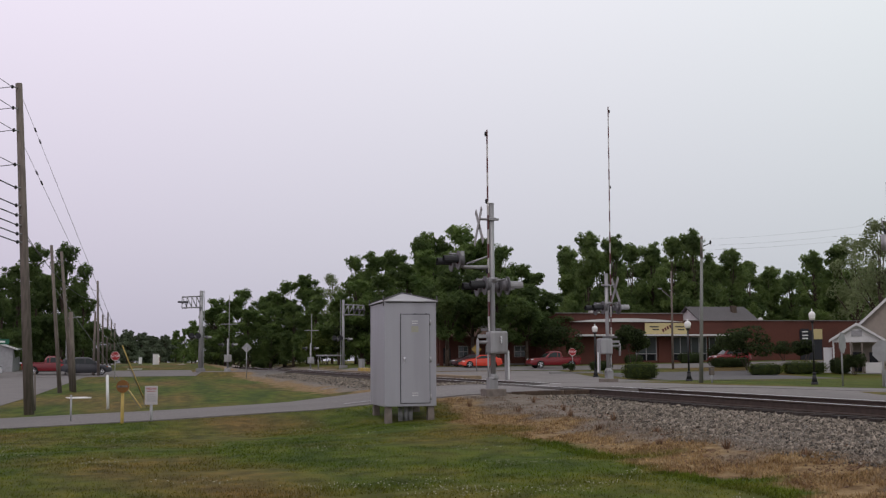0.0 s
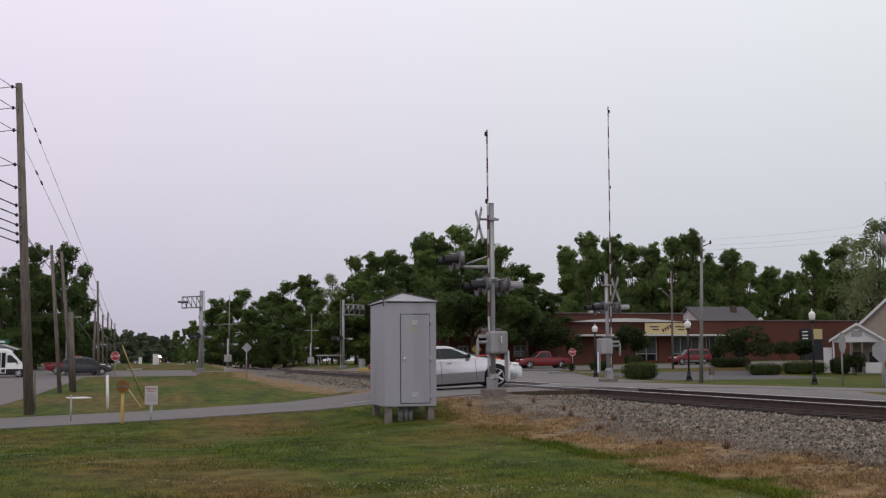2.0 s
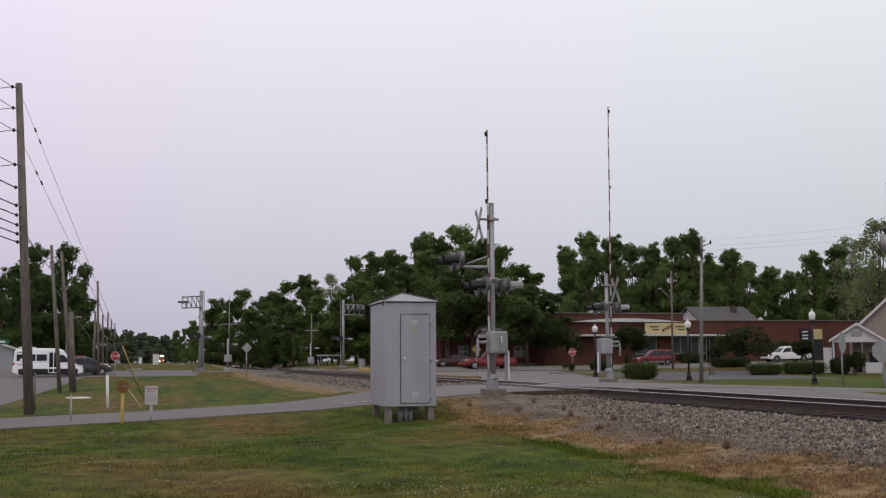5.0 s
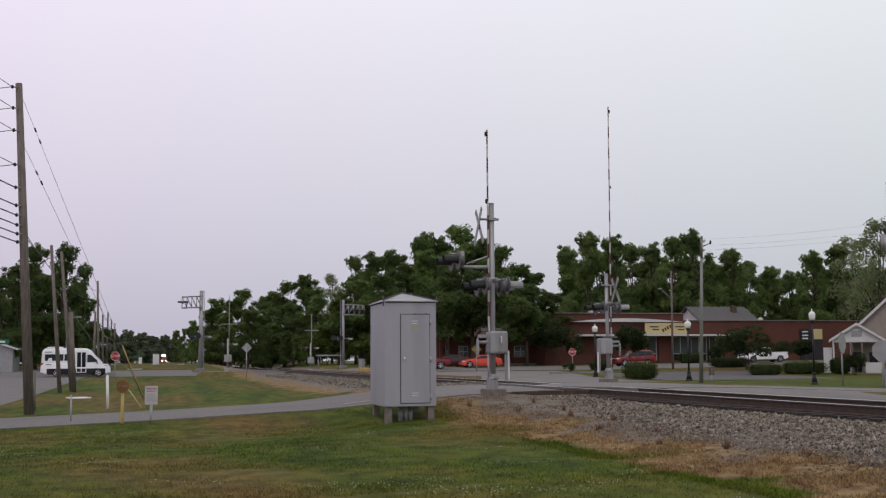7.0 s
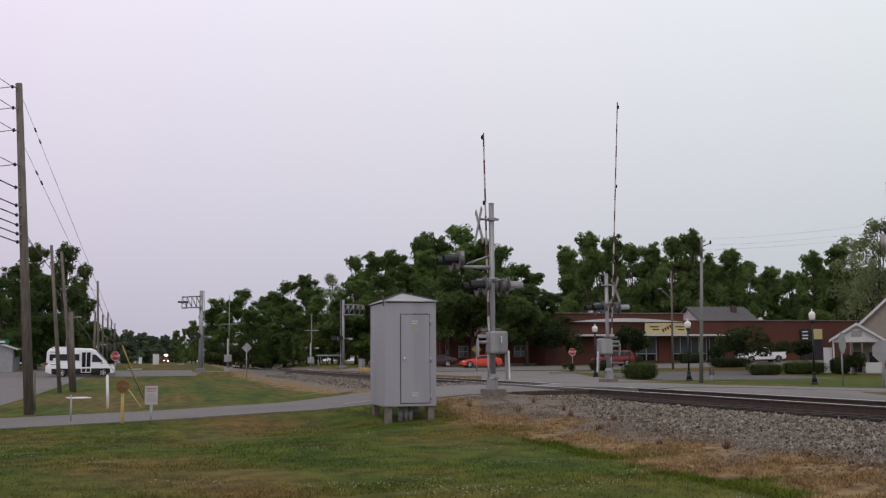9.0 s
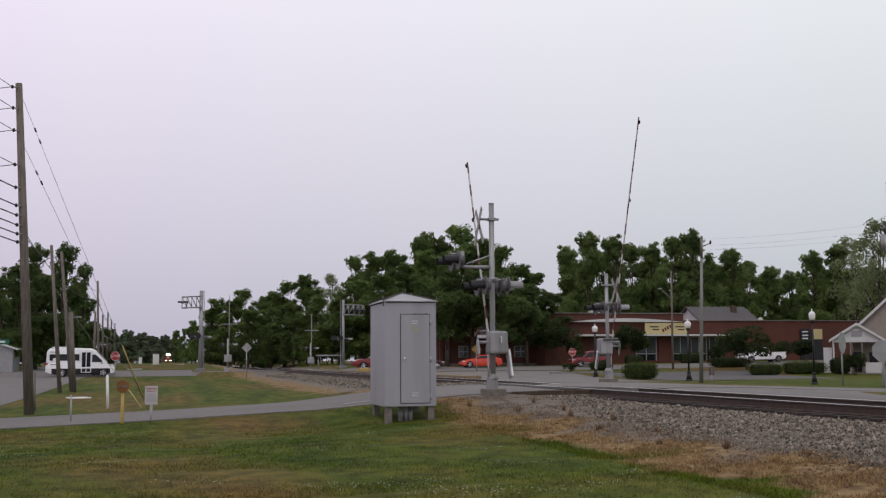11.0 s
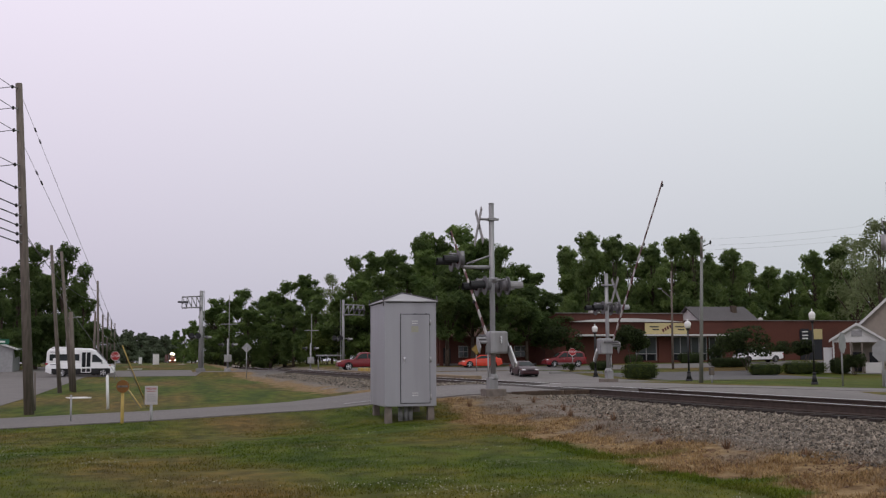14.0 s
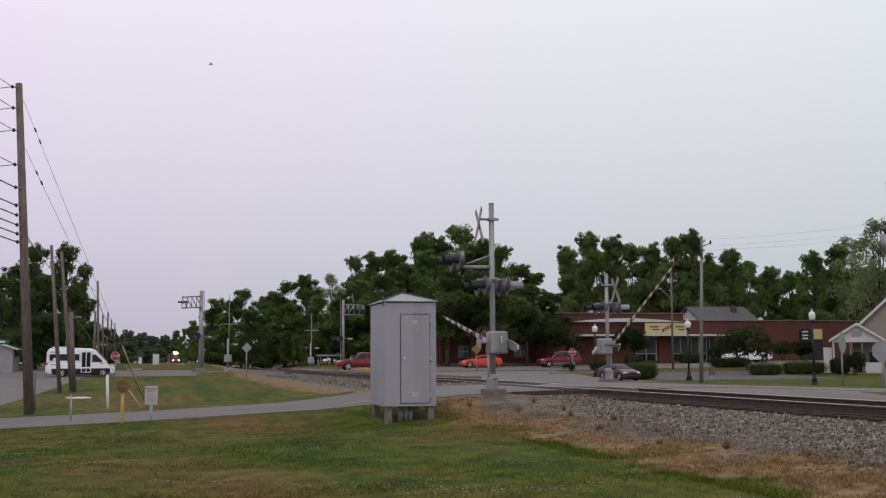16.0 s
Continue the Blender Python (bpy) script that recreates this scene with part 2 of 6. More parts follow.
def ground_material(blades=False):
    """Mown grass with dry patches, a straw-coloured verge, bare dirt and grey ballast beside the railway."""
    m = bpy.data.materials.new("grass_blades" if blades else "mown_grass_and_verge")
    m.use_nodes = True
    n, l = m.node_tree.nodes, m.node_tree.links
    b = n["Principled BSDF"]
    b.inputs["Roughness"].default_value = 0.95
    b.inputs["Specular IOR Level"].default_value = 0.15
    tc = n.new("ShaderNodeTexCoord")

    def noise_of(scale, detail=5, stretch=(1, 1, 1), source=None):
        mp = n.new("ShaderNodeMapping")
        mp.inputs["Scale"].default_value = stretch
        l.new(source or tc.outputs["Object"], mp.inputs[0])
        t = n.new("ShaderNodeTexNoise")
        t.inputs["Scale"].default_value, t.inputs["Detail"].default_value = scale, detail
        l.new(mp.outputs[0], t.inputs["Vector"])
        return t.outputs["Fac"]

    def ramp(fac, stops):
        r = n.new("ShaderNodeValToRGB")
        e = r.color_ramp.elements
        while len(e) < len(stops):
            e.new(0.5)
        for k, (p, c) in zip(e, stops):
            k.position, k.color = p, (*c, 1)
        l.new(fac, r.inputs[0])
        return r.outputs[0]

    def mixed(fac, a, c, mode="MIX"):
        x = n.new("ShaderNodeMix")
        x.data_type, x.blend_type = "RGBA", mode
        if isinstance(fac, float):
            x.inputs[0].default_value = fac
        else:
            l.new(fac, x.inputs[0])
        l.new(a, x.inputs[6])
        l.new(c, x.inputs[7])
        return x.outputs[2]

    def ranged(v, a, c, lo=0.0, hi=1.0):
        r = n.new("ShaderNodeMapRange")
        r.inputs[1].default_value, r.inputs[2].default_value = a, c
        r.inputs[3].default_value, r.inputs[4].default_value = lo, hi
        l.new(v, r.inputs[0])
        return r.outputs[0]

    def calc(op, a, c):
        x = n.new("ShaderNodeMath")
        x.operation = op
        for i, v in enumerate((a, c)):
            if isinstance(v, (int, float)):
                x.inputs[i].default_value = v
            else:
                l.new(v, x.inputs[i])
        return x.outputs[0]

    sp_ = n.new("ShaderNodeSeparateXYZ")
    l.new(tc.outputs["Object"], sp_.inputs[0])
    y_far = calc("MAXIMUM", calc("SUBTRACT", sp_.outputs["Y"], 30.0), 0.0)
    y_drawn = calc("SUBTRACT", sp_.outputs["Y"], calc("MULTIPLY", y_far, 0.72))
    drawn = n.new("ShaderNodeCombineXYZ")
    l.new(sp_.outputs["X"], drawn.inputs[0])
    l.new(y_drawn, drawn.inputs[1])
    green = ramp(noise_of(0.6, 9, (1, .6, 1), drawn.outputs[0]), [(0.3, (0.034, 0.058, 0.006)), (0.5, (0.062, 0.088, 0.009)), (0.7, (0.100, 0.098, 0.017))])
    dry = ramp(noise_of(5, 6), [(0.3, (0.108, 0.066, 0.022)), (0.7, (0.182, 0.113, 0.042))])
    patch = ranged(noise_of(0.17, 7, (1.0, 0.62, 1), drawn.outputs[0]), 0.45, 0.62, 0.0, 0.80)
    grass = mixed(patch, green, dry)
    mottle = ramp(noise_of(2.2, 10, (1, .8, 1), drawn.outputs[0]), [(0.32, (0.62, 0.64, 0.60)), (0.5, (1.0, 1.0, 1.0)), (0.68, (1.45, 1.32, 1.25))])
    grass = mixed(1.0, grass, mottle, "MULTIPLY")
    straw = ramp(noise_of(4.5, 10), [(0.3, (0.090, 0.050, 0.024)), (0.48, (0.205, 0.135, 0.062)), (0.7, (0.310, 0.225, 0.115))])
    rust = ramp(noise_of(3.1, 8), [(0.60, (0.0, 0.0, 0.0)), (0.68, (1.0, 1.0, 1.0))])
    dirt = ramp(noise_of(2, 8), [(0.30, (0.105, 0.076, 0.053)), (0.42, (0.165, 0.137, 0.106)), (0.75, (0.228, 0.200, 0.166))])
    red = n.new("ShaderNodeRGB")
    red.outputs[0].default_value = (0.105, 0.050, 0.026, 1)
    dirt = mixed(rust, dirt, red.outputs[0])
    gravel = ramp(noise_of(26, 4), [(0.3, (0.050, 0.045, 0.038)), (0.5, (0.140, 0.128, 0.110)), (0.7, (0.262, 0.244, 0.215))])
    sep = n.new("ShaderNodeSeparateXYZ")
    l.new(tc.outputs["Object"], sep.inputs[0])
    wob = calc("MULTIPLY_ADD", noise_of(0.55, 9), 3.6)
    wob.node.inputs[2].default_value = -1.8
    x = calc("ADD", sep.outputs["X"], wob)
    near_road = calc("MULTIPLY", ranged(sep.outputs["Y"], 18.5, 27.0), ranged(sep.outputs["Y"], 31.0, 29.5))
    x2 = calc("SUBTRACT", x, calc("MULTIPLY", near_road, 1.9))
    c = mixed(ranged(x, 6.5, 6.9), grass, straw)
    c = mixed(ranged(x, 7.6, 8.1), c, dirt)
    c = mixed(ranged(x2, 8.3, 8.9), c, gravel)
    c = mixed(ranged(x, 16.4, 17.2), c, dirt)
    c = mixed(ranged(x, 18.2, 19.0), c, grass)
    if blades:
        hs = n.new("ShaderNodeHueSaturation")
        l.new(ranged(n.new("ShaderNodeNewGeometry").outputs["Random Per Island"], 0, 1, 0.95, 1.9), hs.inputs["Value"])
        l.new(c, hs.inputs["Color"])
        c = hs.outputs[0]
    l.new(c, b.inputs["Base Color"])
    bp = n.new("ShaderNodeBump")
    bp.inputs["Strength"].default_value, bp.inputs["Distance"].default_value = 0.6, 0.04
    l.new(noise_of(22, 5), bp.inputs["Height"])
    l.new(bp.outputs[0], b.inputs["Normal"])
    return m


def spread(a, b, step):
    return list(np.arange(a, b, step))


gx = [-1500, -700, -300, -150, -90] + spread(-60, -14, 4) + spread(-14, 22, 0.5) + spread(22, 60, 2) + spread(60, 160, 8) + [160, 220, 400, 800, 1600]
gy = [-1000, -300, -60, -20] + spread(-8, 8, 2) + spread(8, 46, 0.5) + spread(46, 130, 2) + spread(130, 300, 12) + [300, 400, 600, 1000, 2500]
verts = []
for y in gy:
    for x in gx:
        near = max(0.0, 1 - abs(y - 20) / 40) * max(0.0, 1 - abs(x - 2) / 14)
        bumps = noise.noise((x * 0.5, y * 0.5, 0)) * 0.03 * near if not (28.5 < y < 38.5) else 0
        verts.append((x, y, land(x, y) + bumps))
k = len(gx)
faces = [(j * k + i, j * k + i + 1, (j + 1) * k + i + 1, (j + 1) * k + i) for j in range(len(gy) - 1) for i in range(k - 1)]
M["ground"] = ground_material()
ground = tagged(new("ground", mesh_of("ground", verts, faces, M["ground"])), "mown grass with dry patches and a straw-coloured verge", "grass ground", kind="structure")
for p_ in ground.data.polygons:
    p_.use_smooth = True

# the street over the crossing, a slab with edges
xs = spread(-60, -16, 4) + spread(-16, 32, 0.5) + spread(32, 90, 4)


def near_edge(x):
    return float(np.interp(x, [-12, -8, 3, 8], [29.3, 30.2, 30.4, ROAD_Y0]))


def far_edge(x):
    return float(np.interp(x, [-12, -8, 3, 8], [37.4, 36.6, 36.2, ROAD_Y1]))


def slab(name, xs, y0, y1, z_of, depth, mat, label, category):
    verts, faces = [], []
    for x in xs:
        z = z_of(x)
        a_, b_ = y0(x), y1(x)
        verts += [(x, a_, z - depth), (x, a_, z), (x, (a_ + b_) / 2, z + 0.02), (x, b_, z), (x, b_, z - depth)]
    for i in range(len(xs) - 1):
        for j in range(4):
            a = i * 5 + j
            faces.append((a, a + 5, a + 6, a + 1))
    return tagged(new(name, mesh_of(name, verts, faces, mat)), label, category, kind="structure")


slab("road_crossing", [x for x in xs if x <= 7.5], near_edge, far_edge, road_z, 0.25, M["asphalt"], "worn grey asphalt street rising to the railway", "road")
slab("road_over_rails", [x for x in xs if x >= 7.5], near_edge, far_edge, road_z, 0.25, M["asphalt_pale"], "bleached grey asphalt street over the railway", "road")
def west_edge(y):
    return float(np.interp(y, [-8, 30, 38, 46, 60, 100, 160, 300], [-9.5, -9.0, -7.6, -6.3, -6.35, -6.9, -7.6, -10.0]))


w_ys = spread(-8, 60, 1.5) + spread(60, 300, 4)
w_vs = [(west_edge(y) - 8.4 * f, y, land(west_edge(y) - 8.4 * f, y) + .02) for y in w_ys for f in (1, .75, .5, .25, .1, 0)]
w_fs = [(j * 6 + i, j * 6 + i + 1, j * 6 + i + 7, j * 6 + i + 6) for j in range(len(w_ys) - 1) for i in range(5)]
tagged(new("road_west", mesh_of("road_west", w_vs, w_fs, M["asphalt"])), "grey asphalt road beside the railway", "road", kind="structure")
strip("road_far", spread(-60, 3, 3) + spread(3, 22, 0.5) + spread(22, 110, 4), [107.5, 110, 113, 116, 118.5], 0.03, M["asphalt"], "grey asphalt cross street farther along the railway", "road")
strip("road_far_west", spread(-60, 4, 3), [118.45, 120, 122, 124, 126], .03, M["asphalt"], "grey asphalt mouth of the cross street", "road")
strip("road_east", [25, 27, 29, 31, 33, 36, 38.6], spread(64, 108, 2), 0.025, M["asphalt_pale"], "grey asphalt street behind the railway", "road")

# the dirt-covered edge of the street where it meets the ballast
bm_ = bmesh.new()
for i in range(7):
    xa, xb = 8.95 + i * .38, 8.95 + (i + 1) * .38
    za, zb = road_z((xa + xb) / 2) - .25, road_z((xa + xb) / 2) - .004 + .006 * (i % 2)
    box(bm_, ((xa + xb) / 2, 29.24 - .01 * (i % 3), (za + zb) / 2), (.372, .14, zb - za), .02)
tagged(part("road_edge", bm_, M["edge_dirt"]), "brown dirt-covered broken edge of the street slab", "road edge", kind="structure")

# ---------------------------------------------------------------- railway
TRACK_X, RAIL_Z = 12.4, 0.735
track = thing("railway_track", pose(TRACK_X, 0, 0), "single railway track with brown rails on grey ballast", "railway track", kind="structure")


def rail(x):
    prof = [(-.075, 0), (.075, 0), (.075, .015), (.012, .03), (.012, .13), (.037, .14), (.037, .168), (.028, .172), (-.028, .172), (-.037, .168), (-.037, .14), (-.012, .13), (-.012, .03), (-.075, .015)]
    bm = bmesh.new()
    for y0, y1 in ((2, 120), (120, 200), (200, 300), (300, 440), (440, 700)):
        extruded(bm, [(x + a, RAIL_Z - .172 + b) for a, b in prof], y0, y1)
    for v in bm.verts:
        v.co.x -= float(np.interp(v.co.y, [0, 120, 200, 300, 440, 700], [0, 0, 1.5, 4.0, 7.6, 15.5]))
    bm.faces.ensure_lookup_table()
    for f in bm.faces:
        if f.normal.z > 0.9 and f.calc_center_median().z > RAIL_Z - .01:
            f.material_index = 1
    return part("rail", bm, [M["rail"], M["rail_top"]], track)


rail(-.76), rail(.76)
tie_mesh = None
for i in range(175):
    y = 9.0 + i * 0.56
    if ROAD_Y0 - .2 < y < ROAD_Y1 + .2:
        continue
    if tie_mesh is None:
        t_ = part("tie", boxed((0, 0, 0), (2.6, .22, .18), 0.012), M["tie"], track)
        tie_mesh = t_.data
    else:
        t_ = new("tie", tie_mesh)
        t_.parent = track
    t_.matrix_basis = pose(random.uniform(-.03, .03), y, RAIL_Z - .172 - .085, 0, 0, random.uniform(-1, 1))

patch_ = []
for x in (4.9, 5.6, 6.4):
    for y in (31.0, 32.2, 33.4):
        patch_.append((x + (y - 31) * .25, y, road_z(x) + .022))
tagged(new("concrete_patch", mesh_of("concrete_patch", patch_, [(0, 3, 4, 1), (1, 4, 5, 2), (3, 6, 7, 4), (4, 7, 8, 5)], M["aged_white"])), "pale concrete patch in the asphalt street", "road patch", kind="structure")

# rubber and timber filling of the crossing
fill = thing("crossing_surface", pose(TRACK_X, (ROAD_Y0 + ROAD_Y1) / 2, 0), "dark timber crossing panels between the rails", "crossing surface", kind="structure")
for px_, w_ in ((-1.2, .75), (0, 1.36), (1.2, .75)):
    for j in range(4):
        part("panel", boxed((px_, -3.1 + j * 2.07, RAIL_Z - .07), (w_, 2.05, .13), 0.01), M["tie"], fill)


def stones(name, count, x0, x1, y0, y1, size, top):
    rng = np.random.default_rng(5)
    base = np.array([(1, 0, 0), (-1, 0, 0), (0, 1, 0), (0, -1, 0), (0, 0, 1), (0, 0, -1)], float)
    tri = np.array([(0, 2, 4), (2, 1, 4), (1, 3, 4), (3, 0, 4), (2, 0, 5), (1, 2, 5), (3, 1, 5), (0, 3, 5)])
    vs, fs = [], []
    for i in range(count):
        x, y = rng.uniform(x0, x1), y0 + (y1 - y0) * rng.random() ** 1.4
        edge = x0 + (1.9 * min(1, max(0, (y - 18.5) / 8.5)) if y < 30 and x0 < 9 else 0)
        if x < edge or x < edge + 0.9 and rng.random() > (x - edge) / 0.9:
            continue
        r = size * rng.uniform(0.4, 1.2) * (1.7 if rng.random() < .16 else 1.0)
        q = Euler(rng.uniform(0, 6.3, 3)).to_matrix()
        p = (base * (r * rng.uniform(0.35, 1.3, (6, 3)))) @ np.array(q) + (x, y, top(x, y) + r * .25)
        fs.append(tri + len(vs) * 6)
        vs.append(p)
    me = mesh_of(name, np.concatenate(vs).tolist(), np.concatenate(fs).tolist(), M["stone"])
    return tagged(new(name, me), "grey crushed-stone ballast heaped beside the rails", "ballast", kind="stuff")


stones("ballast", 36000, 7.9, 11.5, 9.5, 29.2, .027, land)
stones("ballast", 4000, 11.2, 13.6, 11, 29.2, .032, land)
stones("ballast", 9000, 8.2, 11.5, 38.5, 100, .046, land)

# ---------------------------------------------------------------- signal cabinet
CX, CY = 5.55, 25.95


def signal_cabinet():
    c = thing("signal_cabinet", pose(CX, CY, 0.16), "grey steel railway signal cabinet with a pitched roof on concrete legs", "signal cabinet")
    w, d, z0, z1 = 1.21, 1.75, .34, 2.76
    part("body", boxed((0, 0, (z0 + z1) / 2), (w, d, z1 - z0), 0.012), M["cabinet"], c)
    bm = bmesh.new()
    e = .05
    p = [bm.verts.new(v) for v in ((-w / 2 - e, -d / 2 - e, z1 + .0), (w / 2 + e, -d / 2 - e, z1 + .0), (w / 2 + e, d / 2 + e, z1 + .0), (-w / 2 - e, d / 2 + e, z1 + .0),
                                   (-w / 2 - e, -d / 2 - e, z1 + .018), (w / 2 + e, -d / 2 - e, z1 + .018), (w / 2 + e, d / 2 + e, z1 + .018), (-w / 2 - e, d / 2 + e, z1 + .018), (0, 0, z1 + .25))]
    for f in ((3, 2, 1, 0), (0, 1, 5, 4), (1, 2, 6, 5), (2, 3, 7, 6), (3, 0, 4, 7), (4, 5, 8), (5, 6, 8), (6, 7, 8), (7, 4, 8)):
        bm.faces.new([p[i] for i in f])
    part("roof", bm, M["cabinet_roof"], c, "weathered four-sided sheet roof")
    for q in ((-1, -1), (1, -1), (1, 1), (-1, 1)):
        part("roof_ridge", tubed((q[0] * (w / 2 + e), q[1] * (d / 2 + e), z1 + .03), (0, 0, z1 + .262), .013, seg=6), M["dark_edge"], c)
        part("lifting_lug", tubed((q[0] * (w / 2 + .03), q[1] * (d / 2 + .03), z1 - .1), (q[0] * (w / 2 + .03), q[1] * (d / 2 + .03), z1 + .13), .013, seg=6), M["dark_edge"], c)
        part("corner_rib", boxed((q[0] * (w / 2 - .004), q[1] * (d / 2 - .004), (z0 + z1) / 2), (.03, .03, z1 - z0 - .01), .006), M["cabinet"], c)
    # dark strip standing in for the shadow under the roof brim
    part("eave_gap", boxed((0, 0, z1 - .012), (w + .02, d + .02, .022)), M["gap_and_shadow"], c)
    for i in range(9):
        part("rivet", ball(bmesh.new(), (-w / 2 + .09 + i * .125, -d / 2 - .002, z1 - .1), (.009, .006, .009), 6, 4), M["cabinet"], c)
    y = -d / 2
    dx, dw, dz0, dz1 = .115, .68, .42, 2.46
    part("door_gap", boxed((dx, y - .001, (dz0 + dz1) / 2), (dw + .03, .01, dz1 - dz0 + .03)), M["gap_and_shadow"], c)
    door = part("door", boxed((dx, y - .012, (dz0 + dz1) / 2), (dw, .028, dz1 - dz0), 0.006), M["cabinet"], c)
    bm = tubed((dx - .27, y - .03, 1.45), (dx - .27, y - .07, 1.45), .03)
    box(bm, (dx - .27, y - .075, 1.40), (.022, .02, .14), .005)
    part("handle", bm, M["chrome"], door, "bright metal door handle")
    for z in (.55, 1.42, 2.28):
        part("hinge", tubed((dx + dw / 2 + .02, y - .03, z - .06), (dx + dw / 2 + .02, y - .03, z + .06), .018, seg=8), M["cabinet_roof"], door)
    for z in (.62, 2.28):
        for i in (-1, 0, 1):
            for j in (-1, 1):
                part("louvre", boxed((dx - .01 + i * .05, y - .03, z + j * .025), (.04, .014, .016), .003), M["white"], door)
    part("notice", boxed((dx - .01, y - .0285, 2.12), (.17, .004, .14)), M["notice"], door, "faded yellow notice plate")
    for z in (dz1 + .012,):
        for x in (-.0, .26):
            part("drip_clip", boxed((dx + x, y - .02, z), (.05, .03, .025)), M["black"], c)
    for q in ((-.5, -.75), (.5, -.75), (-.5, .75), (.5, .75)):
        bm = bmesh.new()
        extruded(bm, [(q[0] - .08, -.1), (q[0] + .08, -.1), (q[0] + .07, .345), (q[0] - .07, .345)], q[1] - .08, q[1] + .08)
        part("leg", bm, M["dirty_concrete"], c, "rough concrete leg")
    for x in (-.16, -.03, .08):
        part("conduit", tubed((x, -.5, -.1), (x, -.5, .35), .055, seg=12), M["galv"], c, "grey cable conduit")
    return c


M["notice"] = material("faded_notice", (0.37, 0.365, 0.29), 0.6, var=0.15, scale=30)
signal_cabinet()

# ---------------------------------------------------------------- trees


def leafy(seed, H, R, count, leaf, bottom=0.16, core=1.0):
    """A crown of many small leaf sprays on uneven clumps that sit on larger boughs, each clump round a dense core."""
    rng = np.random.default_rng(seed)
    boughs = []
    for i in range(22):
        h = rng.random() ** .85
        zc = H * (bottom + (0.92 - bottom) * h)
        reach = R * (0.55 + 0.45 * math.sin(math.pi * min(1, 0.18 + h * 0.80))) * (1 - 0.55 * h ** 3)
        a, r = rng.uniform(0, 6.283), reach * rng.uniform(0.2, 0.82)
        s = R * rng.uniform(0.20, 0.40) * (1.1 - 0.35 * h)
        boughs.append((r * math.cos(a), r * math.sin(a), min(zc, H - s * 0.9), s))
    boughs.append((0, 0, H - R * 0.36, R * 0.30))
    boughs.append((0, 0, H * (bottom + .5) * .6, R * 0.5))
    blobs = []
    for bx, by, bz, s in boughs:
        blobs.append((bx, by, bz, s * .8))
        for i in range(4):
            d = rng.normal(size=3)
            d[2] = abs(d[2]) * .9 + .1
            d /= np.linalg.norm(d)
            q = s * rng.uniform(.3, .55)
            c = np.array((bx, by, bz)) + d * s * rng.uniform(.75, 1.05)
            blobs.append((c[0], c[1], min(c[2], H - q * .6), q))
    cen = np.array([b[:3] for b in blobs])
    rad = np.array([b[3] for b in blobs])
    pick = rng.choice(len(blobs), count, p=rad ** 2 / (rad ** 2).sum())
    d = rng.normal(size=(count, 3))
    d[:, 2] = np.where((d[:, 2] < 0) & (rng.random(count) < .45), -d[:, 2], d[:, 2])
    d /= np.linalg.norm(d, axis=1)[:, None]
    d[:, 2] *= 0.8
    pos = cen[pick] + d * (rad[pick] * rng.uniform(0.72, 1.12, count) * np.where(rng.random(count) < .12, rng.uniform(1.05, 1.35, count), 1.0))[:, None]
    n = d * .8 + rng.normal(size=(count, 3)) * 0.45 + np.array((0, 0, .45))
    n /= np.linalg.norm(n, axis=1)[:, None]
    t = np.cross(n, rng.normal(size=(count, 3)))
    t /= np.linalg.norm(t, axis=1)[:, None]
    b = np.cross(n, t)
    s = (leaf * rng.uniform(0.6, 1.4, count))[:, None]
    v = np.stack([pos - t * s, pos + b * s * 0.6 + t * s * 0.2, pos + t * s, pos - b * s * 0.7 - t * s * 0.1], 1).reshape(-1, 3).tolist()
    f = np.arange(count * 4).reshape(-1, 4).tolist()
    top = H * 1.02 / np.quantile(np.array(v)[:, 2], .9985)
    v = [(a, b_, c * top) for a, b_, c in v]
    blobs = [(a, b_, c * top, q) for a, b_, c, q in blobs]
    bm = bmesh.new()
    bmesh.ops.create_icosphere(bm, subdivisions=1, radius=1.0)
    bm.verts.index_update()
    ball_v, ball_f = [tuple(q.co) for q in bm.verts], [[q.index for q in p.verts] for p in bm.faces]
    bm.free()
    for bx, by, bz, s in blobs:
        k = len(v)
        for q in ball_v:
            w = s * rng.uniform(.48, .8) * core
            v.append((bx + q[0] * w, by + q[1] * w, bz + q[2] * w * .8))
        f += [[k + i for i in p] for p in ball_f]
    return v, f, boughs


def tree_model(name, seed, H, R, count, leaf, mat, label, bottom=0.16, core=1.0):
    t = thing(name, pose(0, 0, 0), label, "tree", group="trees round the crossing")
    v, f, blobs = leafy(seed, H, R, count, leaf, bottom, core)
    bm = bmesh.new()
    tr = 0.022 * H
    tube(bm, (0, 0, -.3), (0, 0, H * .3), tr, tr * .75, 8)
    tube(bm, (0, 0, H * .29), (0.02 * H, 0, H * .62), tr * .75, tr * .35, 8)
    for bx, by, bz, s in blobs[::2]:
        z0 = min(H * .3, bz * .55) if bz < H * .6 else H * .5
        tube(bm, (0, 0, z0), (bx, by, bz), tr * .4, tr * .1, 5)
    part("trunk", bm, M["bark"], t)
    crown = new("crown", mesh_of("crown", v, f, mat))
    crown.parent = t
    return t


